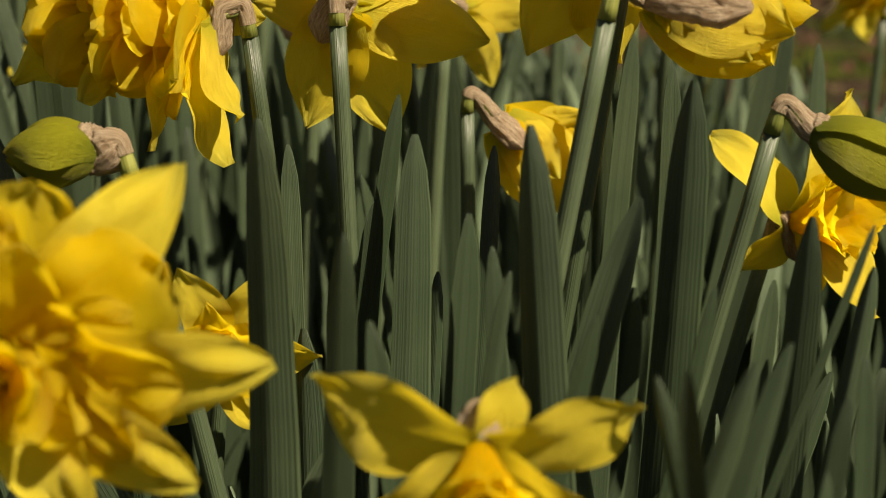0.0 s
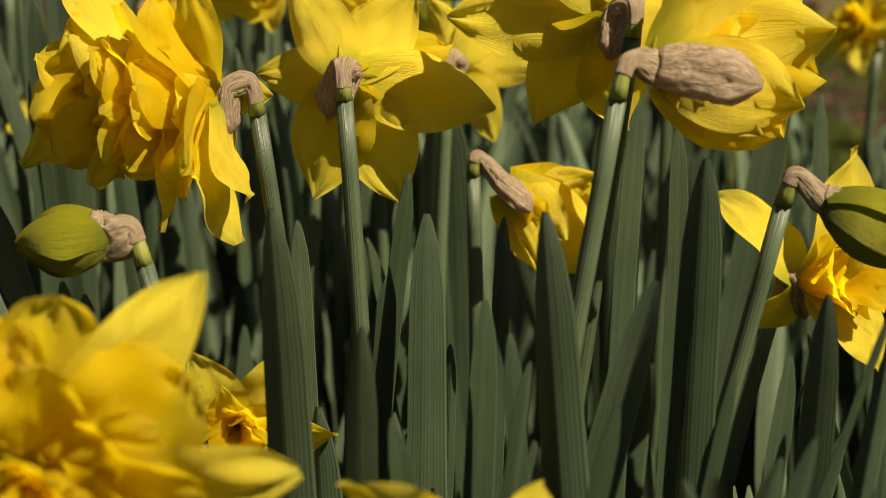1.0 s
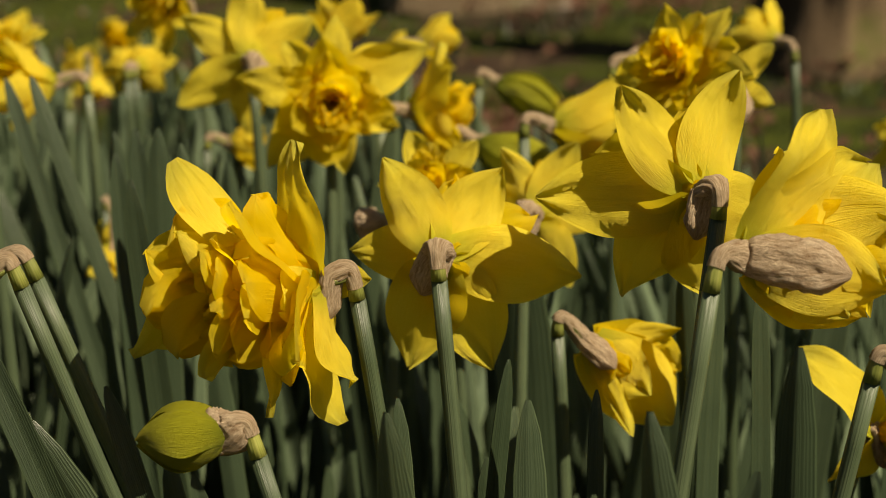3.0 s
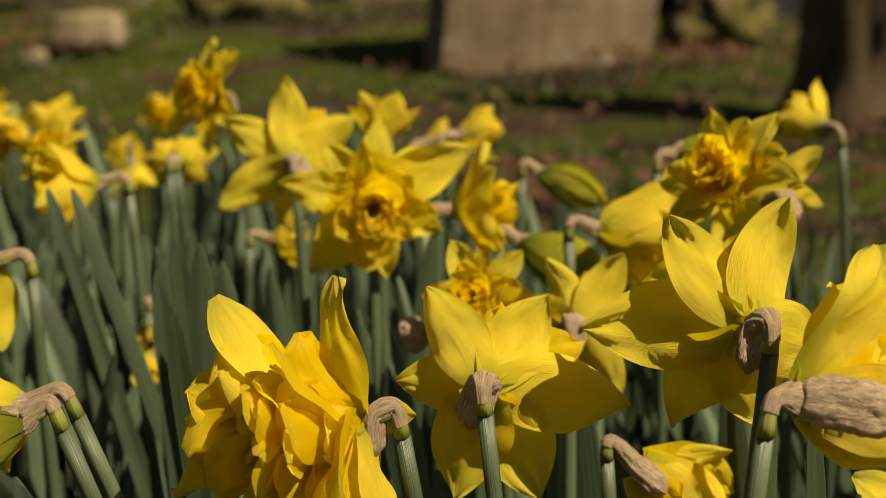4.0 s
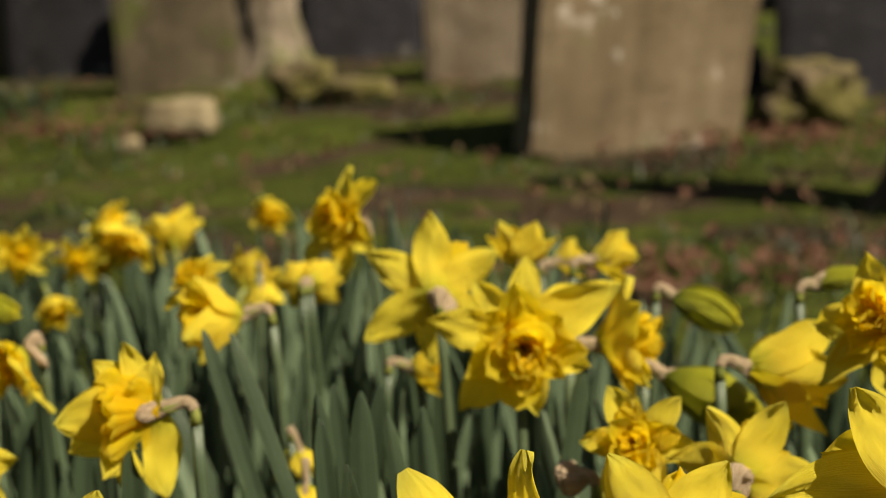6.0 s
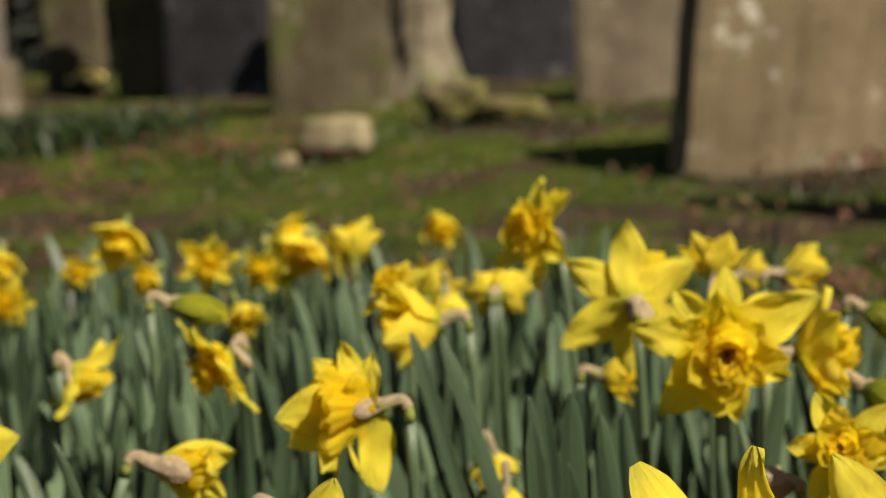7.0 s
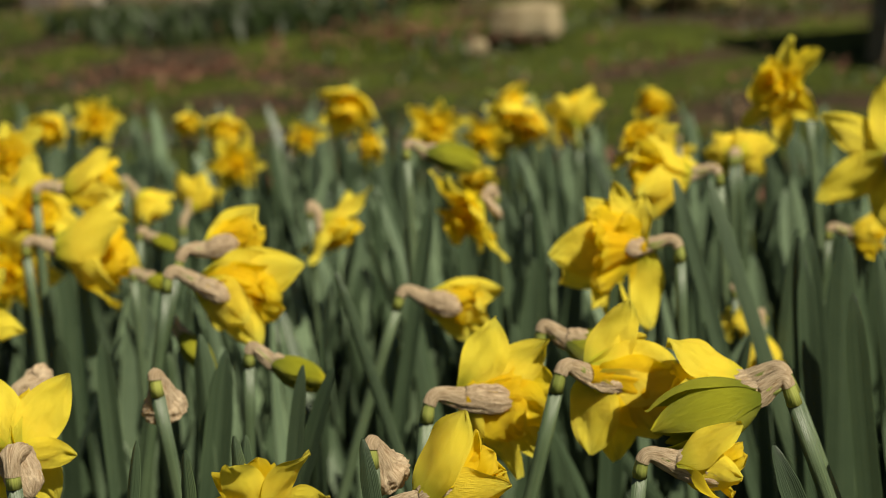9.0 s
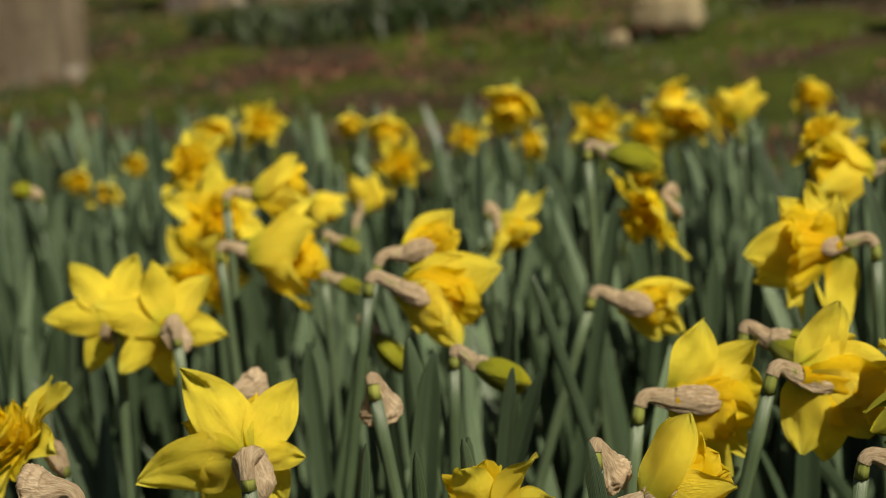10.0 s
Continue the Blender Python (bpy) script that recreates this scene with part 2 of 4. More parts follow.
def bezier(a, b, c, d, n):
    out = []
    for i in range(n + 1):
        t = i / n
        out.append(a * (1 - t) ** 3 + b * (3 * t * (1 - t) ** 2) + c * (3 * t * t * (1 - t)) + d * t ** 3)
    return out


# ---- daffodils ----
def tepal(name, length, width, a0, a1, cup, ruffle, seed, mat, blunt=False, n=14, m=8):
    """A petal that starts at the axis and runs outward; a0 and a1 are its angles from the axis at its base and tip."""
    rng = random.Random(seed)
    verts, uvs = [], []
    x, z = 0.05 * length, 0.0
    twist = rng.uniform(-0.25, 0.25)
    for i in range(n + 1):
        u = i / n
        a = radians(a0 + (a1 - a0) * u)
        if i:
            x += math.sin(a) * length / n
            z += math.cos(a) * length / n
        if u < 0.45:
            w = 0.46 + 0.54 * math.sin(math.pi / 2 * u / 0.45)
        else:
            w = max(0.0, 1 - ((u - 0.45) / 0.55) ** (3.4 if blunt else 2.0)) ** (0.55 if blunt else 0.9)
        w = max(w * width, 0.012 * length)
        nx, nz = -math.cos(a), math.sin(a)
        for j in range(m + 1):
            v = 2 * j / m - 1
            lift = cup * w * v * v + twist * u * v * w * 0.6
            lift += ruffle * length * u * noise.noise(Vector((u * 3.2 + seed * 7.3, v * 2.4, seed * 1.7)))
            lift += 0.35 * ruffle * length * abs(v) * math.sin(9 * u + seed * 2 + 2 * v)
            lift -= 0.06 * w * math.exp(-(v * 4) ** 2)
            verts.append((x + nx * lift, v * w, z + nz * lift))
            uvs.append((u, j / m))
    return mesh(name, verts, grid_faces(n + 1, m + 1), mat, uvs)


VARIANTS = 6
OUTER = [tepal("petal_open", 1, 0.26, 52, 98, 0.20, 0.10, 11 + k, PETAL) for k in range(VARIANTS)]
BACK = [tepal("petal_reflexed", 1, 0.27, 50, 110, 0.20, 0.16, 31 + k, PETAL) for k in range(VARIANTS)]
BELL = [tepal("petal_half_open", 1, 0.30, 52, 30, 0.30, 0.10, 51 + k, PETAL) for k in range(VARIANTS)]
WIDE = [tepal("inner_petal_wide", 0.92, 0.25, 52, 100, 0.16, 0.09, 71 + k, INNER, k % 2 == 0) for k in range(VARIANTS)]
MID = [tepal("inner_petal_middle", 0.84, 0.23, 28, 78, 0.18, 0.10, 91 + k, INNER, k % 3 == 0) for k in range(VARIANTS)]
CORE = [tepal("inner_petal_core", 0.68, 0.17, 8, 46, 0.35, 0.16, 111 + k, CROWN, True) for k in range(VARIANTS)]
CLOSED = [tepal("petal_closed", 1, 0.30, 64, -56, 0.60, 0.03, 131 + k, BUDSKIN) for k in range(VARIANTS)]
SLIM = [tepal("petal_slim", 1, 0.22, 44, -38, 0.60, 0.03, 171 + k, BUDSKIN) for k in range(VARIANTS)]
FLARE = [tepal("petal_flared", 1, 0.29, 58, 66, 0.22, 0.10, 191 + k, PETAL) for k in range(VARIANTS)]
LUSH = [tepal("inner_petal_large", 0.95, 0.31, 42, 70, 0.25, 0.06, 211 + k, INNER, k % 3 > 0) for k in range(VARIANTS)]
CURL = [tepal("inner_petal_curled", 0.85, 0.28, 22, 50, 0.32, 0.07, 231 + k, INNER, True) for k in range(VARIANTS)]
TIGHT = [tepal("inner_petal_tight", 0.86, 0.24, 20, 16, 0.5, 0.16, 151 + k, INNER, True) for k in range(VARIANTS)]


def corona_mesh():
    verts, uvs, n, sides = [], [], 8, 48
    for i in range(n + 1):
        u = i / n
        for j in range(sides):
            q = 2 * math.pi * j / sides
            frill = (u ** 3) * (0.05 * math.sin(q * 11) + 0.06 * noise.noise(Vector((math.cos(q) * 4, math.sin(q) * 4, 3 * u))))
            r = 0.10 + 0.20 * u + 0.08 * u ** 4 + frill
            verts.append((math.cos(q) * r, math.sin(q) * r, 0.62 * u + frill * 0.6))
            uvs.append((u, (j % 24) / 24))
    return mesh("corona", verts, grid_faces(n + 1, sides, True), CROWN, uvs)


CORONA = corona_mesh()
# the same petals for flowers whose petals are set out one by one, pointed and blunt
SINGLE = {"P": [tepal("petal_pointed", 1, 0.26, 58, 100, 0.16, 0.11, 311 + k, PETAL, False, 18, 10) for k in range(VARIANTS)],
          "I": [tepal("petal_ruffled", 1, 0.26, 60, 88, 0.22, 0.17, 331 + k, INNER, True, 18, 10) for k in range(VARIANTS)]}


def set_out(shape, root, reach, axis, width, cupped=0.0):
    """The pose that lays a petal from its root along reach, its inner face towards axis, and widens it to width of its length."""
    rest = shape.vertices[-6].co
    e1 = Vector((rest.x, 0, rest.z)).normalized()
    e3 = Vector((-e1.z, 0, e1.x))
    e2 = e3.cross(e1)
    d = reach.normalized()
    n = axis - d * axis.dot(d)
    if cupped:
        past = Vector((0, 1 if reach.y - 0.35 * abs(reach.x) < 0.008 else -1, 0))
        n = n * (1.0 - 0.4 * cupped) + (past - d * past.dot(d)) * cupped
    n = n.normalized() if n.length > 0.05 else d.orthogonal().normalized()
    side = n.cross(d)
    here = Matrix((e1, e2, e3)).to_4x4()
    there = Matrix((d, side, n)).transposed().to_4x4()
    g = reach.length / rest.length
    return Matrix.Translation(root) @ there @ Matrix.Diagonal((g, g * width / 0.26, g, 1)) @ here
LABELS = {
    "double": "double yellow daffodil in full bloom on a ridged green stem",
    "full": "full double yellow daffodil with many layered petals on a bent stem",
    "open": "open yellow daffodil with six pointed petals and papery brown spathe",
    "half": "half-open nodding yellow daffodil with papery tan spathe",
    "bud": "closed green-yellow daffodil bud with papery brown spathe",
    "flare": "shaggy half-double yellow daffodil with flared petals and papery spathe",
    "slim": "slender green daffodil bud with papery brown spathe",
    "nub": "small daffodil bud still wrapped in its brown papery spathe",
}
flower_count = 0


def lawn_height(x, y):
    steps = ((2.4, 0.0), (5.2, 0.11), (5.9, 0.22), (6.9, 0.27), (9.0, 0.36), (20.0, 0.6), (400.0, 0.6))
    z = 0.0
    for (y0, z0), (y1, z1) in zip(steps, steps[1:]):
        if y >= y0:
            z = z0 + (z1 - z0) * min(1.0, (y - y0) / (y1 - y0))
    return z


def daffodil(kind, head, facing, size, foot, spathe=1.0, spin=0.0, petals=()):
    """One flower on its stem. head: where the petals join; facing: the way the flower looks; size: the length of a petal;
    petals: where the flower is open to view, each petal's reach from the head, its width and its kind (P outer, I inner)."""
    global flower_count
    flower_count += 1
    rng = random.Random(flower_count * 17 + 3)
    head, f = Vector(head), Vector(facing).normalized()
    base = Vector((foot[0], foot[1], lawn_height(*foot) - 0.004))
    thing = new("daffodil")
    thing.location = base
    tagged(thing, LABELS[kind], "daffodil", "daffodils in bloom")
    head = head - base
    k = min(1.0, size / 0.036)
    reach = {"bud": 0.010, "slim": 0.014, "half": 0.018, "flare": 0.018}.get(kind, 0.013) * k
    top = head - f * reach + Vector((0, 0, -0.009 * k))
    thick = 0.0033 * (0.7 + 0.3 * k)
    # stem
    lean = Vector((rng.uniform(-0.012, 0.012), rng.uniform(-0.01, 0.01), 0))
    line = bezier(Vector((0, 0, 0)), top * 0.35 + lean, top * 0.7 + lean * 0.6, top, 12)
    v, fc, uv = tube(line, [thick * (1.12 - 0.2 * i / 12) for i in range(13)], 14, 0.07, 0.8)
    piece("stem", mesh("stem", v, fc, STEM, uv), thing)
    # neck that bends over into the flower
    up = (line[-1] - line[-2]).normalized()
    bend = bezier(top, top + up * 0.016 * k, head - f * reach * 0.75 + Vector((0, 0, 0.004 * k)), head, 9)
    v, fc, uv = tube(bend, [thick * r for r in (0.95, 0.88, 0.8, 0.74, 0.7, 0.7, 0.72, 0.78, 0.8, 0.7)], 10)
    neck = piece("neck", mesh("neck", v, fc, NECK, uv), thing, None, "yellow-green bent neck")
    # papery spathe: a sheath round the neck that widens into a dry, creased flap
    flat_on = kind in ("double", "full", "open")
    if flat_on:
        way = Vector((rng.choice((-1, 1)) * rng.uniform(0.25, 0.6), 0, -1)) - f * 0.25
        long = 0.010 + 0.007 * spathe
    elif kind in ("bud", "slim"):
        way = f + Vector((0, -0.1, 0.25))
        long = 0.004 + 0.006 * spathe
    elif kind == "nub":
        way = f + Vector((0, 0, -0.2))
        long = 0.011
    else:
        out = Vector((0.0, -0.75, 0.25))
        way = f * 0.85 + (out - f * out.dot(f)) * 0.8 + Vector((0, 0, -0.12))
        if spathe > 2:
            way = Vector((0.85, -0.38, 0.0))
        long = 0.007 + 0.012 * spathe
    way = way.normalized() * long * (0.6 + 0.4 * k)
    side = Vector((0, -1, 0)).cross(way) if flat_on else Vector((0, 0, 1))
    full_width = ((0.0052 if kind == "bud" else 0.0042 if kind == "open" else 0.0028) + 0.0019 * min(spathe, 3.0)) * (0.55 + 0.45 * k) * (1.75 if kind == "nub" else 1.0)
    start = bend[1:-1] if flat_on else bend[2:]
    last = start[-1]
    sag = Vector((0, 0, -0.10 * way.length))
    flap = [last + way * (u / 9) + sag * (u / 9) ** 2 for u in range(1, 10)]
    line = start + flap
    total, radii = len(line) - 1, []
    hood = flat_on or kind == "bud"
    for i in range(total + 1):
        u = i / total
        grow = thick * 0.88 + (full_width - thick * 0.88) * (0.5 - 0.5 * math.cos(math.pi * min(1, max(0, u - (0.08 if hood else 0.15)) / (0.34 if hood else 0.5))))
        radii.append(grow * (1.0 if u < 0.8 else max(0.12, 1 - ((u - 0.8) / 0.2) ** 2.2)))
    if spathe > 0.3:
        v, fc, uv = creased(line, radii, 44, 0.85 if kind == "nub" else 0.5, flower_count * 1.37, side)
        piece("spathe", mesh("spathe", v, fc, SPATHE, uv), thing, None, "crinkled papery tan-brown spathe")
    if kind == "nub":
        return thing
    # ovary
    v, fc, uv = tube([head - f * (0.010 - 0.0125 * i / 6) * k for i in range(7)], [0.0024 * k * math.sin(math.pi * (0.12 + 0.8 * i / 6)) for i in range(7)], 12)
    piece("ovary", mesh("ovary", v, fc, NECK, uv), neck, None, "small green ovary")
    turn = Matrix.Translation(head) @ f.to_track_quat("Z", "Y").to_matrix().to_4x4() @ Matrix.Rotation(radians(spin), 4, "Z")

    tilt = 16 if kind == "full" else 8

    def ring(name, shapes, count, offset, scale, spread=8.0, jitter=0.08, lift=0.0):
        for i in range(count):
            a = offset + 360 * i / count + rng.uniform(-spread, spread)
            g = size * scale * rng.uniform(1 - jitter, 1 + jitter)
            m = turn @ Matrix.Translation((0, 0, lift * size)) @ Matrix.Rotation(radians(a), 4, "Z") @ Matrix.Rotation(radians(rng.uniform(-tilt, tilt)), 4, "Y") @ Matrix.Rotation(radians(rng.uniform(-tilt, tilt)), 4, "X") @ Matrix.Diagonal((g, g, g, 1))
            piece(name, shapes[rng.randrange(VARIANTS)], thing, m)

    cupped = {"half": 1.0, "flare": 1.0, "full": 0.55}.get(kind, 0.0)
    if f.y < -0.6:
        cupped = 0.0
    for x, y, z, width, sort in petals:
        shape = SINGLE[sort][rng.randrange(VARIANTS)]
        piece("petal" if sort == "P" else "inner_petal", shape, thing, set_out(shape, head + f * rng.uniform(0.0, 0.002), Vector((x, y, z)), f, width * (1 + 0.2 * cupped), cupped))
    if petals:
        if kind in ("open", "flare"):
            piece("corona", CORONA, thing, turn @ Matrix.Diagonal((size * 0.8, size * 0.8, size * 0.8, 1)), "frilled deep yellow corona")
            ring("inner_petal", CORE, 5, 0, 0.9, 20, 0.15, 0.05)
        elif kind == "full" and f.y < -0.7:
            ring("inner_petal", CURL, 5, 30, 0.62, 18, 0.16, 0.12)
            ring("inner_petal", CORE, 8, 20, 0.6, 20, 0.2, 0.10)
        elif kind in ("full", "double"):
            ring("inner_petal", LUSH, 6, 25, 0.66, 16, 0.16, 0.10)
            ring("inner_petal", MID, 6, 10, 0.62, 18, 0.16, 0.20)
            ring("inner_petal", CURL, 6, 30, 0.56, 18, 0.16, 0.28)
            ring("inner_petal", CURL, 5, 0, 0.44, 18, 0.16, 0.38)
            ring("inner_petal", CORE, 7, 20, 0.46, 20, 0.2, 0.40)
            ring("inner_petal", TIGHT, 4, 0, 0.40, 25, 0.2, 0.36)
        else:
            ring("inner_petal", TIGHT, 5, 30, 0.8, 14, 0.12, 0.05)
    elif kind == "open":
        ring("petal", OUTER, 3, 0, 1.0, 5, 0.06)
        ring("petal", OUTER, 3, 60, 0.96, 5, 0.06, 0.03)
        piece("corona", CORONA, thing, turn @ Matrix.Diagonal((size, size, size * 0.9, 1)), "frilled deep yellow corona")
        ring("inner_petal", MID, 5, 20, 0.85, 14, 0.15, 0.05)
        ring("inner_petal", CORE, 4, 0, 1.0, 20, 0.15, 0.05)
    elif kind == "full":
        ring("petal", BACK, 3, 0, 1.06, 9, 0.08)
        ring("petal", FLARE, 4, 60, 1.04, 12, 0.08, 0.03)
        ring("inner_petal", LUSH, 5, 25, 0.92, 14, 0.14, 0.05)
        ring("inner_petal", LUSH, 4, 10, 0.72, 18, 0.14, 0.20)
        ring("inner_petal", CURL, 4, 30, 0.66, 18, 0.14, 0.30)
        ring("inner_petal", CURL, 4, 0, 0.48, 18, 0.14, 0.42)
        ring("inner_petal", CORE, 3, 20, 0.5, 20, 0.18, 0.48)
    elif kind == "double":
        ring("petal", OUTER, 3, 0, 1.0, 7, 0.08)
        ring("petal", OUTER, 3, 60, 0.95, 7, 0.08, 0.03)
        ring("inner_petal", WIDE, 5, 25, 0.78, 15, 0.12, 0.04)
        ring("inner_petal", MID, 6, 10, 0.72, 18, 0.15, 0.08)
        ring("inner_petal", CURL, 6, 0, 0.66, 20, 0.15, 0.18)
        ring("inner_petal", CURL, 5, 40, 0.52, 20, 0.18, 0.28)
        ring("inner_petal", CORE, 6, 15, 0.55, 20, 0.2, 0.34)
    elif kind == "half":
        ring("petal", BELL, 3, 0, 1.0, 8, 0.06)
        ring("petal", BELL, 3, 60, 0.95, 8, 0.08, 0.03)
        ring("inner_petal", TIGHT, 7, 30, 0.95, 14, 0.12, 0.05)
    elif kind == "flare":
        ring("petal", FLARE, 3, 0, 1.0, 8, 0.06)
        ring("petal", FLARE, 3, 60, 0.95, 8, 0.08, 0.03)
        ring("inner_petal", MID, 6, 15, 0.95, 15, 0.12, 0.05)
        ring("inner_petal", TIGHT, 6, 30, 0.9, 15, 0.12, 0.08)
    elif kind == "slim":
        ring("petal", SLIM, 6, 0, 1.0, 6, 0.05)
    else:
        ring("petal", CLOSED, 6, 0, 1.0, 6, 0.05)
        ring("petal", CLOSED, 3, 40, 0.92, 6, 0.05)
    return thing


# ---- leaves ----
def blade(tip, foot, width, twist, bow, n=11):
    """A strap leaf with a rounded tip, thick in the middle: points, faces and uvs."""
    tip, foot = Vector(tip), Vector(foot)
    verts, uvs = [], []
    along = tip - foot
    length = along.length
    cup = 1.3 * math.sin(foot.x * 931 + foot.y * 577)
    for i in range(n + 1):
        u = i / n
        u = 1 - (1 - u) ** 1.9
        p = foot + along * u + Vector(bow) * (u * u - u) * -1.0
        rest = (1 - u) * length
        w = width * (0.72 + 0.28 * math.sin(math.pi * min(1, u * 1.25) * 0.9))
        reach = width * 3.0
        if rest < reach:
            w *= max(0.05, 1 - (1 - rest / reach) ** 2.6) ** 0.62
        a = radians(twist) * (0.1 + 0.9 * u)
        x = Vector((math.cos(a), math.sin(a), 0))
        x = (x - along * (x.dot(along) / along.length_squared)).normalized()
        nrm = x.cross(along).normalized()
        t = min(0.0011, w * 0.22)
        for lay in (-1, 1):
            for v, hgt in ((-0.5, 0.16), (-0.3, 0.075), (-0.06, -0.03), (0.06, -0.03), (0.3, 0.075), (0.5, 0.16)):
                verts.append(p + x * (v * w) + nrm * (-hgt * cup * w + lay * t * (1 - abs(v) * 1.7)))
                uvs.append((u * length * 6, v + 0.5))
    faces = []
    for i in range(n):
        for j in range(5):
            a = i * 12 + j
            faces.append((a + 1, a, a + 12, a + 13))
            faces.append((a + 6, a + 7, a + 19, a + 18))
    return verts, faces, uvs


clumps = {}


def near_leaf(tip, foot, width, twist):
    """One leaf of the clump that grows at its foot."""
    if tip[1] > 0.75:
        foot = (tip[0] + 0.6 * (foot[0] - tip[0]), foot[1])
    cell = (round(foot[0] / 0.11), round(foot[1] / 0.11))
    if cell not in clumps:
        clumps[cell] = new("daffodil_leaf_clump")
        clumps[cell].location = (cell[0] * 0.11, cell[1] * 0.11, 0)
        tagged(clumps[cell], "clump of upright grey-green strap-shaped daffodil leaves", "leaf clump", "leaf clumps of the daffodil bed")
    at = clumps[cell].location
    rng = random.Random(round(tip[0] * 9173 + tip[1] * 733))
    v, fc, uv = blade(Vector(tip) - at, Vector((foot[0], foot[1], -0.004)) - at, width, twist, (rng.uniform(-0.02, 0.02), rng.uniform(-0.015, 0.015), 0))
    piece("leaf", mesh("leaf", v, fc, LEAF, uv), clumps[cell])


# ---- ground ----
def build_ground():
    xs = np.concatenate([np.linspace(-400, -12, 12), np.linspace(-10, 8, 91), np.linspace(10, 400, 12)])
    ys = np.concatenate([np.linspace(-400, -3, 12), np.linspace(-2, 14, 100), np.linspace(16, 400, 14)])
    verts = []
    for y in ys:
        for x in xs:
            h = lawn_height(x, y)
            if 2.4 < y < 14:
                h += 0.035 * noise.noise(Vector((x * 0.9, y * 0.9, 2.0))) + 0.014 * noise.noise(Vector((x * 3.1, y * 3.1, 5.0)))
            verts.append((x, y, h))
    ob = new("ground", mesh("ground", verts, grid_faces(len(ys), len(xs)), LAWN))
    tagged(ob, "mossy churchyard lawn with bare soil and fallen leaves", "ground", "", "structure")


build_ground()


# ---- headstones and other things behind the bed ----
def slab(width, height, thick, flare=0.0, seed=0, top="round"):
    """A weathered headstone slab; x across, y through, z up from the ground."""
    bm = bmesh.new()
    n, rows = 14, 20
    verts = []
    for side in (-1, 1):
        for i in range(rows + 1):
            u = i / rows
            for j in range(n + 1):
                v = 2 * j / n - 1
                full = height
                if top == "round":
                    full = height - 0.18 * width * (v * v) - (0.10 * width if abs(v) > 0.75 else 0)
                x = v * width / 2 * (1 + flare * u)
                z = -0.05 + u * (full + 0.05)
                chip = 0.006 * noise.noise(Vector((x * 9, z * 9, seed + side)))
                edge = 0.012 if j in (0, n) or i == rows else 0.0
                verts.append(bm.verts.new((x + 0.006 * noise.noise(Vector((z * 7, seed, side))), side * (thick / 2 - edge) + chip, z)))
    c = n + 1
    total = (rows + 1) * c
    for i in range(rows):
        for j in range(n):
            a = i * c + j
            bm.faces.new((verts[a], verts[a + 1], verts[a + c + 1], verts[a + c]))
            b = total + a
            bm.faces.new((verts[b + 1], verts[b], verts[b + c], verts[b + c + 1]))
    for i in range(rows):
        a, b = i * c, total + i * c
        bm.faces.new((verts[a + c], verts[b + c], verts[b], verts[a]))
        a, b = a + n, b + n
        bm.faces.new((verts[a], verts[b], verts[b + c], verts[a + c]))
    for j in range(n):
        a, b = rows * c + j, total + rows * c + j
        bm.faces.new((verts[a], verts[a + 1], verts[b + 1], verts[b]))
    bmesh.ops.recalc_face_normals(bm, faces=bm.faces)
    return bm


def headstone(at, width, height, thick, yaw, lean, mat, label, flare=0.0, seed=0, top="round"):
    bm = slab(width, height, thick, flare, seed, top)
    me = bpy.data.meshes.new("headstone")
    bm.to_mesh(me)
    bm.free()
    me.materials.append(mat)
    ob = new("headstone", me)
    ob.matrix_basis = pose(at[0], at[1], at[2], lean[0], lean[1], yaw)
    tagged(ob, label, "headstone", "headstones of the churchyard")
    return ob


def boulder(name, at, size, mat, label, category, seed, rough=0.25):
    bm = bmesh.new()
    bmesh.ops.create_icosphere(bm, subdivisions=4, radius=1)
    for v in bm.verts:
        d = v.co.normalized()
        r = 1 + rough * noise.noise(d * 1.4 + Vector((seed, 0, 0))) + rough * 0.4 * noise.noise(d * 4 + Vector((0, seed, 0)))
        box = max(abs(d.x), abs(d.y), abs(d.z))
        v.co = d * r * (1 / box) ** 0.55
        v.co = Vector((v.co.x * size[0] / 2, v.co.y * size[1] / 2, v.co.z * size[2] / 2 + size[2] * 0.42))
    me = bpy.data.meshes.new(name)
    bm.to_mesh(me)
    bm.free()
    me.polygons.foreach_set("use_smooth", [True] * len(me.polygons))
    me.materials.append(mat)
    ob = new(name, me)
    ob.location = at
    tagged(ob, label, category)
    return ob


def on_lawn(p, sink=0.0):
    return (p[0], p[1], lawn_height(p[0], p[1]) - sink)


A = Vector((0.110, 5.150, 0.088))
headstone(on_lawn(A), 0.70, 0.80, 0.16, 25, (-2, 10), SANDSTONE, "large tan sandstone headstone, leaning slightly, with pale lichen spots", 0.10, 1, "flat")
S2 = Vector((-1.663, 6.783, 0.272))
headstone(on_lawn(S2), 0.50, 0.85, 0.11, 14, (0, 0), OLIVE, "brown olive-stained sandstone headstone with moss near its foot", 0.0, 2)
S3 = Vector((-0.386, 6.927, 0.237))
headstone(on_lawn(S3), 0.54, 0.62, 0.10, 12, (0, 0), PALESTONE, "pale buff sandstone headstone standing in the grass", 0.0, 3, "flat")
D1 = Vector((-2.555, 8.117, 0.398))
headstone(on_lawn(D1), 0.52, 1.3, 0.10, 5, (0, 0), SHADEDSLATE, "dark grey slate headstone in the shade", 0.0, 4)
D2 = Vector((-1.096, 8.591, 0.389))
headstone(on_lawn(D2), 0.62, 1.3, 0.10, 5, (0, 0), SLATE, "dark blue-grey slate headstone behind the paler stones", 0.0, 5)
D3 = Vector((0.933, 5.800, 0.203))
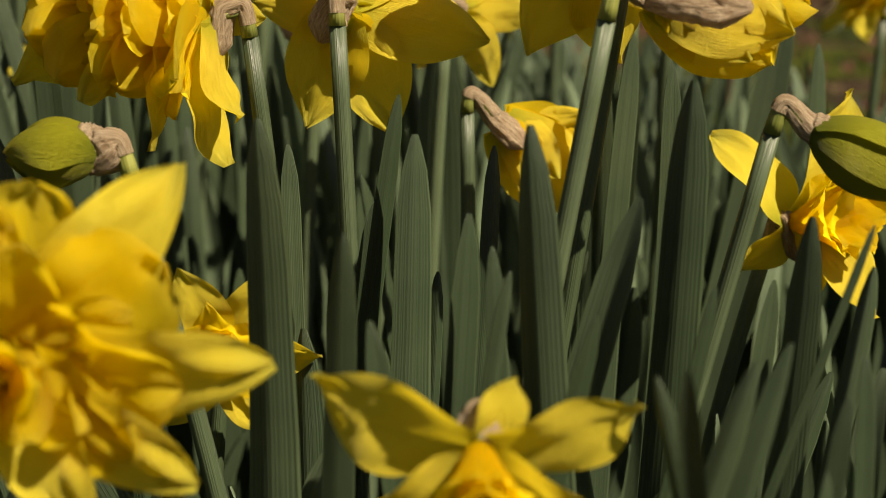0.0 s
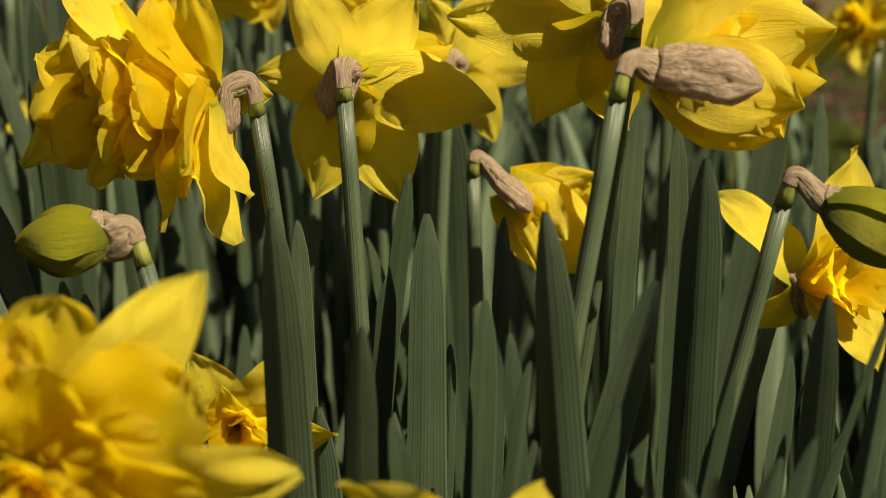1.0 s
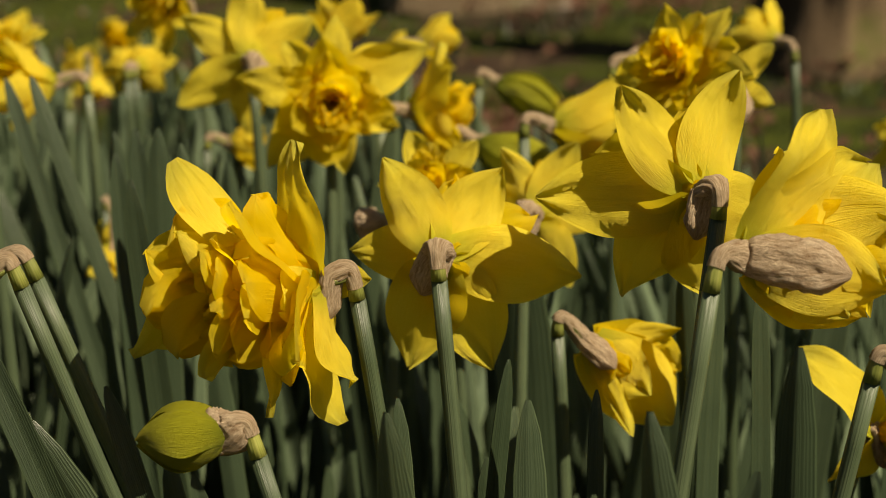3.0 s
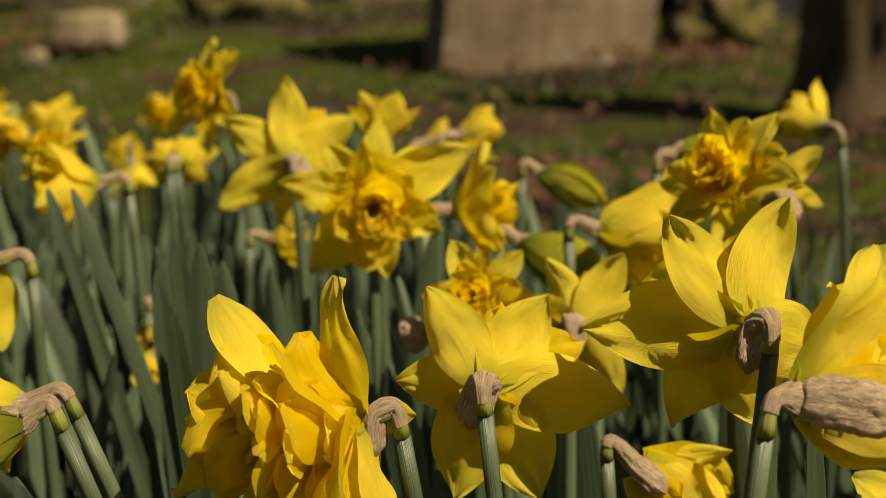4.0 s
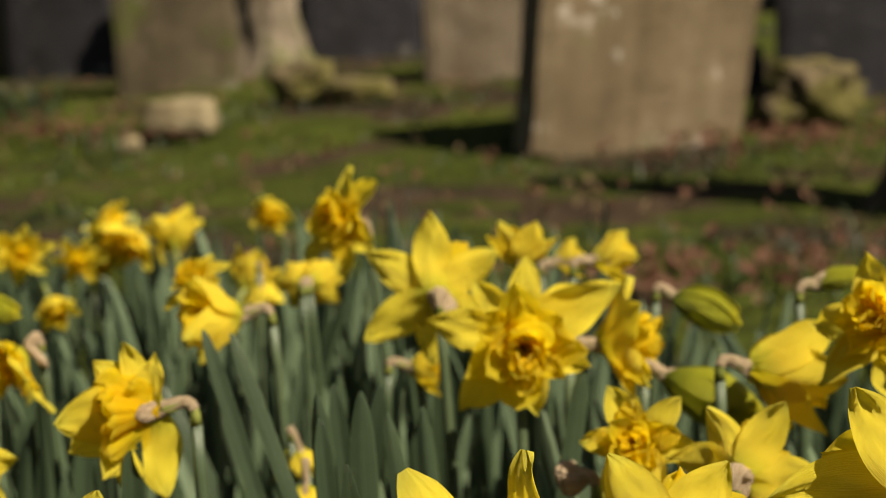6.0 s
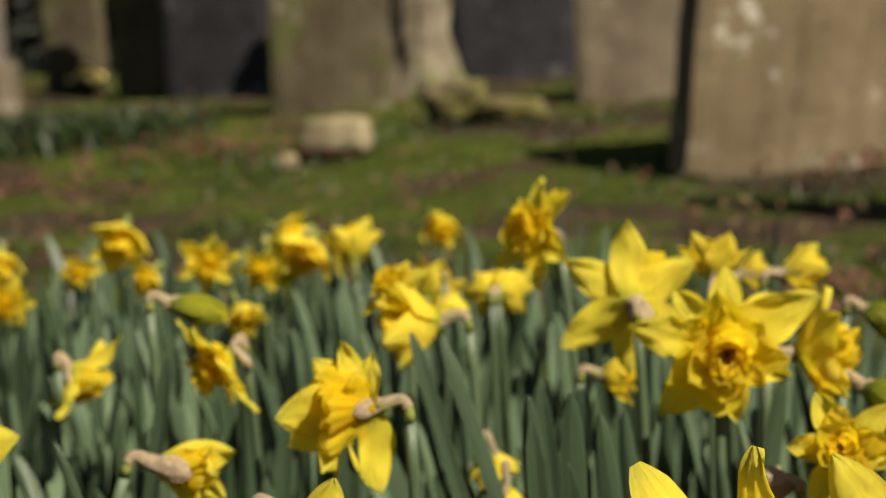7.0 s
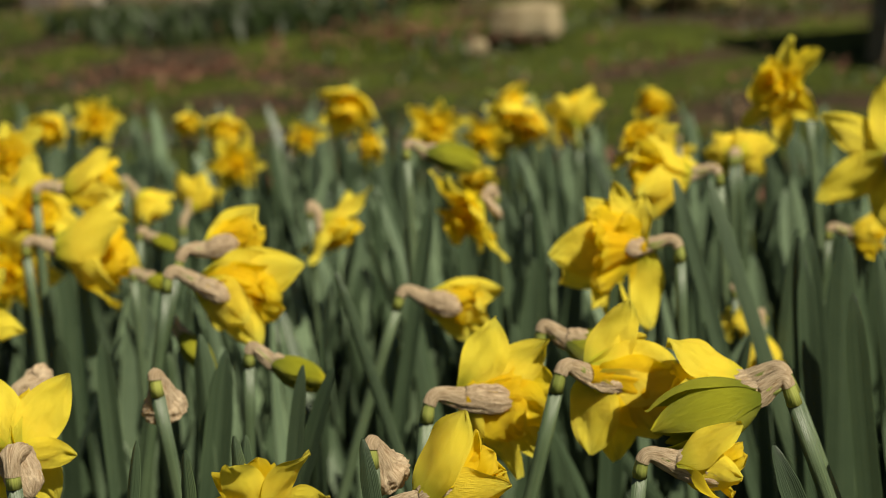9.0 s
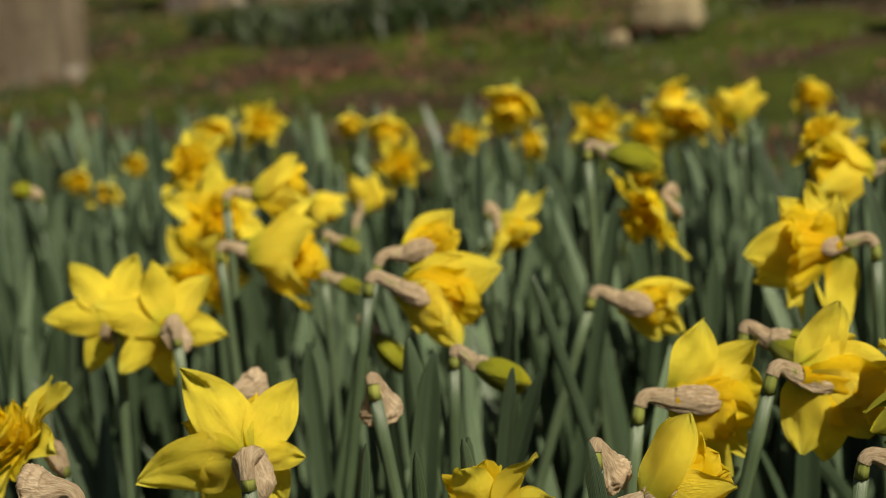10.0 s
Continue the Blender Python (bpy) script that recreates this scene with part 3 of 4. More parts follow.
headstone(on_lawn(D3), 0.55, 1.3, 0.10, 0, (0, 0), SLATE, "dark slate headstone beside a mossy rock", 0.0, 6)
D4 = Vector((-3.038, 8.369, 0.426))
headstone(on_lawn(D4), 0.28, 1.2, 0.10, 0, (0, 0), OLIVE, "narrow grey-brown headstone beside dark slate", 0.0, 7)
D5 = Vector((-3.62, 8.9, 0.4))
headstone(on_lawn(D5), 0.34, 1.2, 0.10, 0, (0, 0), OLIVE, "dark brown headstone in the shade of the hedge", 0.0, 17)
L1 = Vector((-3.691, 7.664, 0.303))
lichened = headstone(on_lawn(L1), 0.36, 1.15, 0.12, 6, (0, 2), LICHEN, "grey headstone with orange lichen, set in a wider stone base", -0.12, 8)
bm = slab(0.46, 0.26, 0.22, -0.08, 28, "flat")
plinth = bpy.data.meshes.new("plinth")
bm.to_mesh(plinth)
bm.free()
plinth.materials.append(PALESTONE)
piece("plinth", plinth, lichened, pose(0.01, -0.02, 0.0), "weathered grey stone base")
L0 = Vector((-4.143, 7.485, 0.295))
headstone(on_lawn(L0), 0.40, 1.15, 0.12, 6, (0, -2), LICHEN, "grey weathered headstone with lichen", 0.0, 9)
LL = Vector((-3.798, 5.362, 0.136))
headstone(on_lawn(LL), 0.42, 1.1, 0.12, 5, (0, 2), PALESTONE, "pale buff headstone at the edge of the lawn", 0.0, 10)
R1 = Vector((-1.395, 5.634, 0.179))
boulder("rock", on_lawn(R1), (0.26, 0.2, 0.14), ROCK, "small squarish tan stone block lying in the grass", "rock", 3, 0.12)
R2 = Vector((0.699, 5.413, 0.143))
boulder("rock", on_lawn(R2), (0.26, 0.22, 0.19), MOSSROCK, "moss-covered yellow-green boulder by a headstone", "rock", 8, 0.7)
R3 = Vector((0.563, 6.000, 0.064))
boulder("rock", on_lawn(R3), (0.15, 0.12, 0.17), SLATE, "small dark stone leaning beside the large headstone", "rock", 12)
PEB = Vector((-1.524, 5.428, 0.146))
boulder("pebble", on_lawn(PEB), (0.065, 0.06, 0.055), ROCK, "small pale pebble on the lawn", "pebble", 15)


def trunk(name, at, radius, height, mat, label, category, roots=(), seed=0):
    """A standing trunk that flares at the ground, with root ridges that run out at the angles given."""
    verts, n, sides = [], 26, 40
    for i in range(n + 1):
        u = i / n
        z = -0.06 + height * u ** 1.4
        for j in range(sides):
            q = 2 * math.pi * j / sides
            r = radius * (1 + 0.10 * noise.noise(Vector((math.cos(q) * 2.2, math.sin(q) * 2.2, z * 1.2 + seed))) + 0.05 * noise.noise(Vector((math.cos(q) * 7, math.sin(q) * 7, z * 2 + seed))))
            for a, reach, wide in roots:
                gap = (q - radians(a) + math.pi) % (2 * math.pi) - math.pi
                r += reach * math.exp(-(gap / wide) ** 2) * math.exp(-max(z, 0) / 0.10)
            r += radius * (0.22 * math.exp(-max(z, 0) / 0.10) + 0.24 * noise.noise(Vector((math.cos(q) * 3, math.sin(q) * 3, z * 4 + seed))) + 0.14 * noise.noise(Vector((math.cos(q) * 9, math.sin(q) * 9, z * 9 + seed))))
            verts.append((math.cos(q) * r, math.sin(q) * r, z))
    faces = grid_faces(n + 1, sides, True)
    faces.append(tuple(range(n * sides, (n + 1) * sides)))
    ob = new(name, mesh(name, verts, faces, mat))
    ob.location = at
    return tagged(ob, label, category)


TR = Vector((-1.425, 7.521, 0.235))
trunk("tree_trunk", on_lawn(TR), 0.148, 1.4, DRIFTWOOD, "pale bare weathered tree trunk with mossy flaring roots", "tree stump", ((-15, 0.17, 0.2), (-65, 0.16, 0.22), (-120, 0.05, 0.25), (200, 0.04, 0.4)), 4)
R5 = Vector((-1.075, 6.289, 0.239))
boulder("rock", on_lawn(R5), (0.24, 0.2, 0.17), MOSSROCK, "rounded mossy stone against a bare trunk", "rock", 25)
R4 = Vector((-0.845, 6.193, 0.235))
boulder("rock", on_lawn(R4), (0.26, 0.18, 0.10), MOSSROCK, "low mossy stone at the foot of a bare trunk", "rock", 21)
# Trunk cut off unseen above the view to shorten the shadow it casts.
TT = Vector((0.836, 3.851, 0.057))
trunk("tree_trunk", on_lawn(TT), 0.14, 1.3, BARK, "brown tree trunk with furrowed bark, cut short above the view", "tree stump", ((-100, 0.06, 0.4), (40, 0.06, 0.5), (170, 0.05, 0.4)), 9)

# ---- the flowers ----
daffodil('full', (-0.077, 0.588, 0.342), (-0.93, -0.34, -0.06), 0.064, (-0.037, 0.596), 0.9, 10, [
    (-0.009, 0.013, 0.051, 0.24, 'P'), (-0.006, 0.022, 0.029, 0.24, 'P'), (-0.052, 0.013, 0.045, 0.24, 'P'), (0.018, 0.012, -0.002, 0.30, 'P'),
    (0.012, -0.015, -0.034, 0.26, 'P'), (0.006, -0.003, -0.054, 0.30, 'P'), (-0.018, -0.015, -0.047, 0.20, 'P'), (-0.072, 0.000, -0.026, 0.26, 'P'),
    (-0.042, -0.021, -0.029, 0.26, 'P'), (-0.052, -0.007, 0.021, 0.24, 'P'), (-0.021, -0.004, 0.034, 0.24, 'I'), (-0.050, 0.003, 0.029, 0.28, 'I'),
    (-0.063, -0.002, 0.014, 0.24, 'I'), (-0.065, -0.008, -0.008, 0.26, 'I'), (-0.055, -0.013, -0.022, 0.28, 'I'), (-0.031, -0.024, -0.022, 0.30, 'I'),
    (-0.039, -0.020, 0.008, 0.28, 'I'), (-0.006, -0.026, -0.024, 0.30, 'I'), (-0.027, -0.023, 0.014, 0.28, 'I'), (-0.011, -0.026, -0.004, 0.34, 'P')])
daffodil('open', (-0.034, 0.619, 0.344), (0.04, 0.99, -0.16), 0.048, (-0.018, 0.606), 0.9, 0, [
    (-0.022, 0.022, 0.035, 0.27, 'P'), (0.025, 0.023, 0.030, 0.30, 'P'), (-0.036, 0.020, -0.002, 0.30, 'P'), (0.056, 0.022, -0.015, 0.26, 'P'),
    (-0.014, 0.019, -0.050, 0.30, 'P'), (0.020, 0.020, -0.052, 0.29, 'P'), (0.006, 0.034, 0.024, 0.25, 'I'), (0.037, 0.039, 0.007, 0.28, 'I')])
daffodil('bud', (-0.107, 0.537, 0.301), (-0.99, 0.09, -0.09), 0.037, (-0.034, 0.535), 0.9, 0)
daffodil('open', (0.063, 0.594, 0.371), (-0.29, 0.94, -0.15), 0.051, (0.031, 0.582), 1, 0, [
    (-0.028, 0.019, 0.038, 0.27, 'P'), (0.017, 0.027, 0.042, 0.27, 'P'), (-0.060, 0.021, -0.004, 0.27, 'P'), (-0.027, 0.021, -0.044, 0.30, 'P'),
    (0.008, 0.025, -0.046, 0.30, 'P'), (0.038, 0.030, -0.021, 0.28, 'P'), (-0.039, 0.029, 0.011, 0.34, 'I'), (0.000, 0.031, 0.028, 0.20, 'I')])
daffodil('flare', (0.069, 0.540, 0.359), (0.72, 0.69, -0.02), 0.054, (0.008, 0.529), 2.4, 15, [
    (0.029, 0.019, 0.047, 0.27, 'P'), (0.049, 0.037, 0.025, 0.28, 'P'), (0.062, 0.019, 0.011, 0.26, 'P'), (0.049, -0.001, -0.012, 0.27, 'P'),
    (0.035, 0.001, -0.022, 0.30, 'P'), (0.059, 0.027, -0.006, 0.26, 'I'), (0.045, 0.014, -0.024, 0.26, 'I'), (0.019, 0.038, 0.029, 0.28, 'P')])
daffodil('half', (0.026, 0.679, 0.293), (0.75, 0.15, -0.64), 0.030, (0.010, 0.675), 1, 0, [
    (0.041, 0.007, 0.003, 0.12, 'P'), (0.037, -0.005, -0.037, 0.30, 'P'), (0.018, -0.016, -0.038, 0.10, 'P'), (0.041, 0.008, -0.017, 0.30, 'I'),
    (0.026, -0.010, -0.022, 0.30, 'P'), (0.036, 0.008, -0.035, 0.30, 'I')])
daffodil('slim', (0.127, 0.545, 0.315), (0.88, -0.07, -0.47), 0.046, (0.049, 0.547), 1.2, 20)
daffodil('open', (0.146, 0.644, 0.260), (0.64, -0.70, 0.31), 0.054, (0.106, 0.653), 0.9, 0, [
    (-0.034, 0.012, 0.032, 0.28, 'P'), (0.022, 0.021, 0.051, 0.24, 'P'), (0.039, 0.002, 0.007, 0.26, 'P'), (0.031, -0.015, -0.034, 0.28, 'P'),
    (0.008, -0.009, -0.027, 0.28, 'P'), (-0.021, 0.007, -0.022, 0.28, 'P'), (0.010, -0.001, 0.022, 0.26, 'I'), (0.023, -0.014, -0.006, 0.28, 'I')])
daffodil('full', (-0.100, 0.393, 0.278), (0.03, -0.98, -0.19), 0.054, (-0.100, 0.406), 0.8, 0, [
    (0.039, 0.021, 0.045, 0.22, 'P'), (0.065, 0.004, -0.001, 0.23, 'P'), (0.048, -0.010, -0.029, 0.24, 'P'), (0.022, -0.013, -0.039, 0.26, 'P'),
    (-0.038, 0.010, 0.013, 0.28, 'P'), (-0.031, -0.002, -0.024, 0.28, 'P'), (-0.026, 0.018, 0.041, 0.30, 'P'), (0.036, 0.010, 0.023, 0.42, 'I'),
    (0.005, 0.012, 0.041, 0.34, 'I'), (0.032, -0.009, 0.013, 0.30, 'I'), (0.044, -0.008, -0.005, 0.34, 'I'), (0.022, -0.019, -0.013, 0.28, 'I'),
    (-0.011, 0.006, 0.037, 0.34, 'I'), (0.006, -0.006, 0.031, 0.34, 'I'), (-0.019, -0.010, 0.009, 0.30, 'I'), (0.035, -0.013, -0.021, 0.30, 'I')])
daffodil('open', (0.017, 0.387, 0.258), (0.02, -0.91, -0.42), 0.045, (0.019, 0.401), 0.5, 30, [
    (-0.042, 0.006, 0.017, 0.30, 'P'), (0.009, 0.010, 0.016, 0.34, 'P'), (0.041, 0.005, 0.011, 0.26, 'P'), (-0.027, -0.008, -0.014, 0.30, 'P'),
    (0.030, -0.008, -0.015, 0.30, 'P'), (0.001, -0.010, -0.025, 0.30, 'P'), (-0.005, -0.019, -0.008, 0.28, 'I'), (0.007, -0.018, -0.006, 0.28, 'I')])
daffodil('open', (-0.070, 0.557, 0.231), (0.10, -0.99, -0.08), 0.034, (-0.072, 0.570), 0.8, 0)
daffodil('half', (-0.206, 0.612, 0.344), (-0.97, 0.02, -0.23), 0.038, (-0.067, 0.615), 1.2, 0)
daffodil('double', (-0.098, 0.936, 0.370), (0.08, -0.99, -0.08), 0.06, (-0.088, 0.949), 0.8, 15, [
    (-0.054, 0.005, 0.008, 0.22, 'P'), (0.005, 0.016, 0.042, 0.22, 'P'), (0.055, 0.013, 0.025, 0.24, 'P'), (0.039, -0.002, -0.021, 0.24, 'P'),
    (0.008, -0.011, -0.045, 0.24, 'P'), (-0.036, -0.007, -0.041, 0.26, 'P'), (0.032, 0.016, 0.025, 0.25, 'P'), (-0.026, 0.014, 0.028, 0.25, 'P')])
daffodil('open', (-0.151, 1.007, 0.381), (-0.19, 0.98, 0.03), 0.047, (-0.146, 0.995), 0.8, 30, [
    (-0.003, 0.013, 0.051, 0.24, 'P'), (0.038, 0.013, 0.024, 0.27, 'P'), (-0.043, 0.010, 0.027, 0.24, 'P'), (-0.046, 0.001, -0.027, 0.27, 'P'),
    (-0.004, 0.006, -0.046, 0.27, 'P'), (0.036, 0.010, -0.028, 0.27, 'P'), (0.018, 0.023, 0.029, 0.26, 'I')])
daffodil('double', (-0.219, 1.162, 0.407), (-0.62, -0.62, 0.30), 0.044, (-0.184, 1.168), 0.7, 40)
daffodil('half', (-0.272, 1.251, 0.352), (-0.35, 0.93, -0.10), 0.03, (-0.265, 1.234), 0.9, 0)
daffodil('half', (-0.280, 1.050, 0.366), (-0.98, -0.20, -0.03), 0.046, (-0.262, 1.054), 0.7, 0)
daffodil('flare', (-0.276, 0.805, 0.363), (-0.97, -0.26, 0.00), 0.048, (-0.233, 0.815), 0.6, 20, [
    (0.000, 0.008, 0.028, 0.24, 'P'), (-0.017, 0.007, 0.034, 0.18, 'P'), (-0.032, 0.007, 0.025, 0.22, 'P'), (-0.039, -0.003, 0.010, 0.20, 'P'),
    (-0.048, -0.012, -0.003, 0.28, 'P'), (-0.045, -0.008, -0.019, 0.28, 'P'), (-0.027, -0.014, -0.031, 0.24, 'P'), (0.002, -0.001, -0.045, 0.26, 'P'),
    (-0.021, 0.002, -0.043, 0.24, 'P'), (-0.010, -0.008, 0.017, 0.28, 'I'), (-0.030, -0.006, 0.017, 0.28, 'I'), (-0.023, -0.015, -0.020, 0.26, 'I')])
daffodil('slim', (0.003, 1.170, 0.346), (0.92, -0.03, -0.40), 0.054, (-0.013, 1.171), 0.7, 0)
daffodil('flare', (-0.054, 0.986, 0.351), (0.95, 0.31, 0.02), 0.046, (-0.072, 0.980), 1, 30)
daffodil('slim', (-0.015, 0.974, 0.333), (0.90, -0.14, -0.42), 0.066, (-0.048, 0.976), 1.2, 0)
daffodil('half', (-0.053, 1.163, 0.374), (0.91, 0.40, 0.07), 0.032, (-0.070, 1.156), 1, 0)
daffodil('double', (-0.036, 0.820, 0.333), (-0.30, -0.87, 0.40), 0.034, (-0.032, 0.832), 0.8, 0)
daffodil('open', (0.009, 0.781, 0.328), (0.33, 0.94, -0.08), 0.04, (0.005, 0.768), 1, 0)
daffodil('double', (0.092, 0.835, 0.384), (-0.64, -0.56, 0.53), 0.044, (0.100, 0.842), 0.7, 0)
daffodil('open', (0.115, 0.855, 0.376), (-0.18, 0.97, 0.15), 0.032, (0.117, 0.842), 1.1, 15)
daffodil('half', (0.027, 0.908, 0.351), (0.91, 0.33, -0.26), 0.052, (0.011, 0.902), 0.9, 0)
daffodil('half', (0.212, 1.223, 0.366), (-0.60, 0.74, 0.30), 0.036, (0.223, 1.210), 0.9, 0)
daffodil('slim', (0.083, 1.036, 0.374), (0.95, 0.19, 0.25), 0.03, (0.066, 1.033), 1.2, 0)
daffodil('half', (-0.510, 0.768, 0.367), (0.77, 0.62, 0.16), 0.04, (-0.592, 0.732), 1, 0, [
    (0.025, 0.014, 0.022, 0.28, 'P'), (0.026, 0.012, -0.001, 0.30, 'I'), (0.017, 0.006, -0.017, 0.30, 'P'), (0.010, 0.018, 0.012, 0.30, 'P'),
    (0.025, 0.022, 0.009, 0.28, 'I')])
daffodil('half', (-0.498, 0.727, 0.357), (0.82, 0.47, -0.34), 0.052, (-0.582, 0.693), 1, 30, [
    (0.050, 0.019, 0.007, 0.24, 'P'), (0.042, 0.010, -0.015, 0.26, 'I'), (0.031, -0.001, -0.032, 0.26, 'P'), (0.010, 0.002, -0.026, 0.28, 'P'),
    (0.030, 0.024, 0.011, 0.26, 'P'), (0.027, -0.008, -0.018, 0.34, 'P'), (0.034, 0.023, -0.004, 0.28, 'I')])
daffodil('half', (-0.403, 0.824, 0.329), (0.94, 0.28, -0.21), 0.04, (-0.512, 0.793), 1.3, 0, [
    (0.039, 0.015, 0.003, 0.20, 'P'), (0.034, 0.007, -0.021, 0.26, 'P'), (0.020, 0.006, -0.026, 0.28, 'P'), (0.033, 0.002, -0.008, 0.28, 'P'),
    (0.027, 0.018, -0.005, 0.28, 'I')])
daffodil('flare', (-0.330, 0.622, 0.330), (0.77, 0.64, -0.06), 0.044, (-0.402, 0.595), 1.3, 0, [
    (0.013, 0.013, 0.034, 0.24, 'P'), (0.035, 0.011, 0.024, 0.20, 'P'), (0.038, 0.016, 0.002, 0.28, 'I'), (0.022, 0.004, -0.037, 0.20, 'P'),
    (0.029, 0.006, -0.027, 0.22, 'P'), (0.003, -0.000, -0.028, 0.20, 'P'), (0.034, 0.008, -0.012, 0.32, 'I'), (0.026, 0.001, -0.016, 0.30, 'I')])
daffodil('flare', (-0.274, 0.619, 0.343), (0.65, 0.72, -0.25), 0.05, (-0.381, 0.579), 0.9, 0, [
    (0.015, 0.013, 0.030, 0.26, 'P'), (0.041, 0.008, -0.001, 0.30, 'P'), (0.029, 0.002, -0.027, 0.30, 'P'), (-0.001, -0.001, -0.035, 0.30, 'P'),
    (0.020, 0.029, 0.009, 0.28, 'P'), (0.040, 0.022, -0.017, 0.28, 'I'), (0.009, 0.010, -0.041, 0.28, 'P'), (0.034, 0.018, -0.028, 0.26, 'I')])
daffodil('slim', (-0.299, 0.696, 0.339), (0.90, 0.17, -0.40), 0.034, (-0.348, 0.684), 1.4, 0)
daffodil('slim', (-0.199, 0.578, 0.348), (-0.92, -0.21, -0.32), 0.047, (-0.062, 0.615), 1.3, 0)
daffodil('half', (-0.228, 0.545, 0.330), (0.93, 0.34, -0.17), 0.028, (-0.276, 0.530), 1.4, 0)
daffodil('half', (-0.315, 0.499, 0.327), (0.73, 0.62, 0.29), 0.036, (-0.329, 0.488), 0.8, 0)
daffodil('open', (-0.369, 0.483, 0.323), (-0.58, 0.61, 0.53), 0.03, (-0.361, 0.475), 0.8, 0)
daffodil('nub', (-0.452, 0.579, 0.339), (-0.06, 0.47, -0.88), 0.034, (-0.412, 0.584), 1.1, 0)
daffodil('nub', (-0.334, 0.516, 0.334), (0.15, 0.59, -0.79), 0.034, (-0.319, 0.513), 1, 0)
daffodil('slim', (-0.440, 0.676, 0.330), (0.87, 0.15, -0.46), 0.032, (-0.456, 0.673), 1, 0)
daffodil('open', (-0.474, 0.494, 0.339), (-0.38, 0.92, -0.03), 0.042, (-0.467, 0.483), 0.9, 0, [
    (-0.035, 0.014, 0.033, 0.24, 'P'), (0.011, 0.026, 0.026, 0.27, 'P'), (-0.054, 0.003, -0.012, 0.25, 'P'), (0.017, 0.016, -0.004, 0.30, 'P'),
    (-0.029, 0.010, -0.026, 0.30, 'P'), (0.005, 0.019, -0.026, 0.30, 'P'), (-0.009, 0.029, 0.019, 0.26, 'I'), (-0.040, 0.018, 0.008, 0.30, 'I')])
daffodil('nub', (-0.538, 0.620, 0.330), (0.29, 0.92, 0.25), 0.034, (-0.541, 0.608), 1, 0)
daffodil('open', (-0.682, 0.742, 0.336), (-0.58, 0.82, -0.05), 0.04, (-0.675, 0.731), 0.9, 0)
daffodil('open', (-0.638, 0.725, 0.335), (-0.73, 0.68, 0.03), 0.04, (-0.628, 0.716), 1, 20)
daffodil('double', (-0.605, 0.540, 0.325), (-0.56, -0.59, 0.59), 0.036, (-0.598, 0.548), 0.8, 0)
daffodil('nub', (-0.516, 0.416, 0.350), (-0.97, -0.08, 0.24), 0.034, (-0.503, 0.417), 1, 0)
daffodil('double', (-0.822, 1.119, 0.368), (-0.29, -0.76, 0.59), 0.037, (-0.818, 1.129), 0.6, 0)
daffodil('double', (-0.790, 1.071, 0.337), (0.65, -0.75, 0.14), 0.045, (-0.798, 1.080), 0.6, 30)
daffodil('double', (-0.773, 1.017, 0.305), (0.06, -0.98, -0.19), 0.043, (-0.773, 1.029), 0.6, 0)
daffodil('half', (-0.693, 0.951, 0.373), (0.84, 0.54, -0.01), 0.045, (-0.708, 0.941), 1, 0)
daffodil('half', (-0.674, 0.898, 0.343), (0.84, 0.50, -0.22), 0.060, (-0.689, 0.889), 1.1, 30)
daffodil('half', (-0.800, 1.280, 0.319), (0.42, 0.52, -0.74), 0.035, (-0.808, 1.271), 0.7, 0)
daffodil('half', (-0.776, 1.338, 0.293), (0.14, 0.72, 0.68), 0.037, (-0.779, 1.325), 0.9, 0)
daffodil('double', (-0.562, 1.099, 0.328), (0.54, 0.44, -0.72), 0.040, (-0.569, 1.094), 0.9, 0)
daffodil('slim', (-0.453, 1.010, 0.388), (0.91, 0.28, -0.30), 0.042, (-0.469, 1.005), 1, 0)
daffodil('double', (-0.425, 1.045, 0.348), (-0.68, -0.50, -0.54), 0.045, (-0.417, 1.052), 1.1, 0)
daffodil('half', (-0.716, 1.647, 0.369), (0.04, -0.60, -0.45), 0.049, (-0.717, 1.657), 0.15, 0)
daffodil('double', (-0.607, 1.573, 0.343), (0.41, -0.88, -0.23), 0.035, (-0.612, 1.585), 0.6, 20)
daffodil('half', (-0.590, 1.797, 0.347), (0.93, -0.24, -0.29), 0.038, (-0.607, 1.802), 0.15, 0)
daffodil('half', (-0.594, 1.789, 0.311), (0.24, -0.53, -0.45), 0.035, (-0.598, 1.799), 0.15, 0)
daffodil('half', (-0.529, 1.816, 0.327), (0.76, 0.01, -0.45), 0.041, (-0.543, 1.816), 0.15, 0)
daffodil('half', (-0.472, 2.160, 0.314), (0.33, -0.58, -0.45), 0.046, (-0.478, 2.170), 0.15, 0)
daffodil('half', (-0.722, 1.741, 0.310), (-0.25, -0.91, -0.34), 0.035, (-0.717, 1.757), 0.15, 0)
daffodil('double', (-0.798, 1.714, 0.316), (0.31, -0.92, -0.23), 0.027, (-0.802, 1.726), 0.6, 0)
daffodil('half', (-0.918, 1.781, 0.328), (0.14, -0.57, -0.45), 0.043, (-0.920, 1.791), 0.15, 0)
daffodil('half', (-0.963, 1.766, 0.338), (0.14, -0.57, -0.45), 0.030, (-0.965, 1.776), 0.15, 0)
daffodil('double', (-0.835, 1.590, 0.305), (0.51, -0.83, -0.24), 0.035, (-0.842, 1.601), 0.6, 0)
daffodil('half', (-1.104, 1.715, 0.342), (-0.24, -0.66, -0.45), 0.043, (-1.100, 1.726), 0.15, 0)
daffodil('double', (-1.065, 1.728, 0.339), (0.51, -0.83, -0.24), 0.035, (-1.072, 1.739), 0.6, 0)
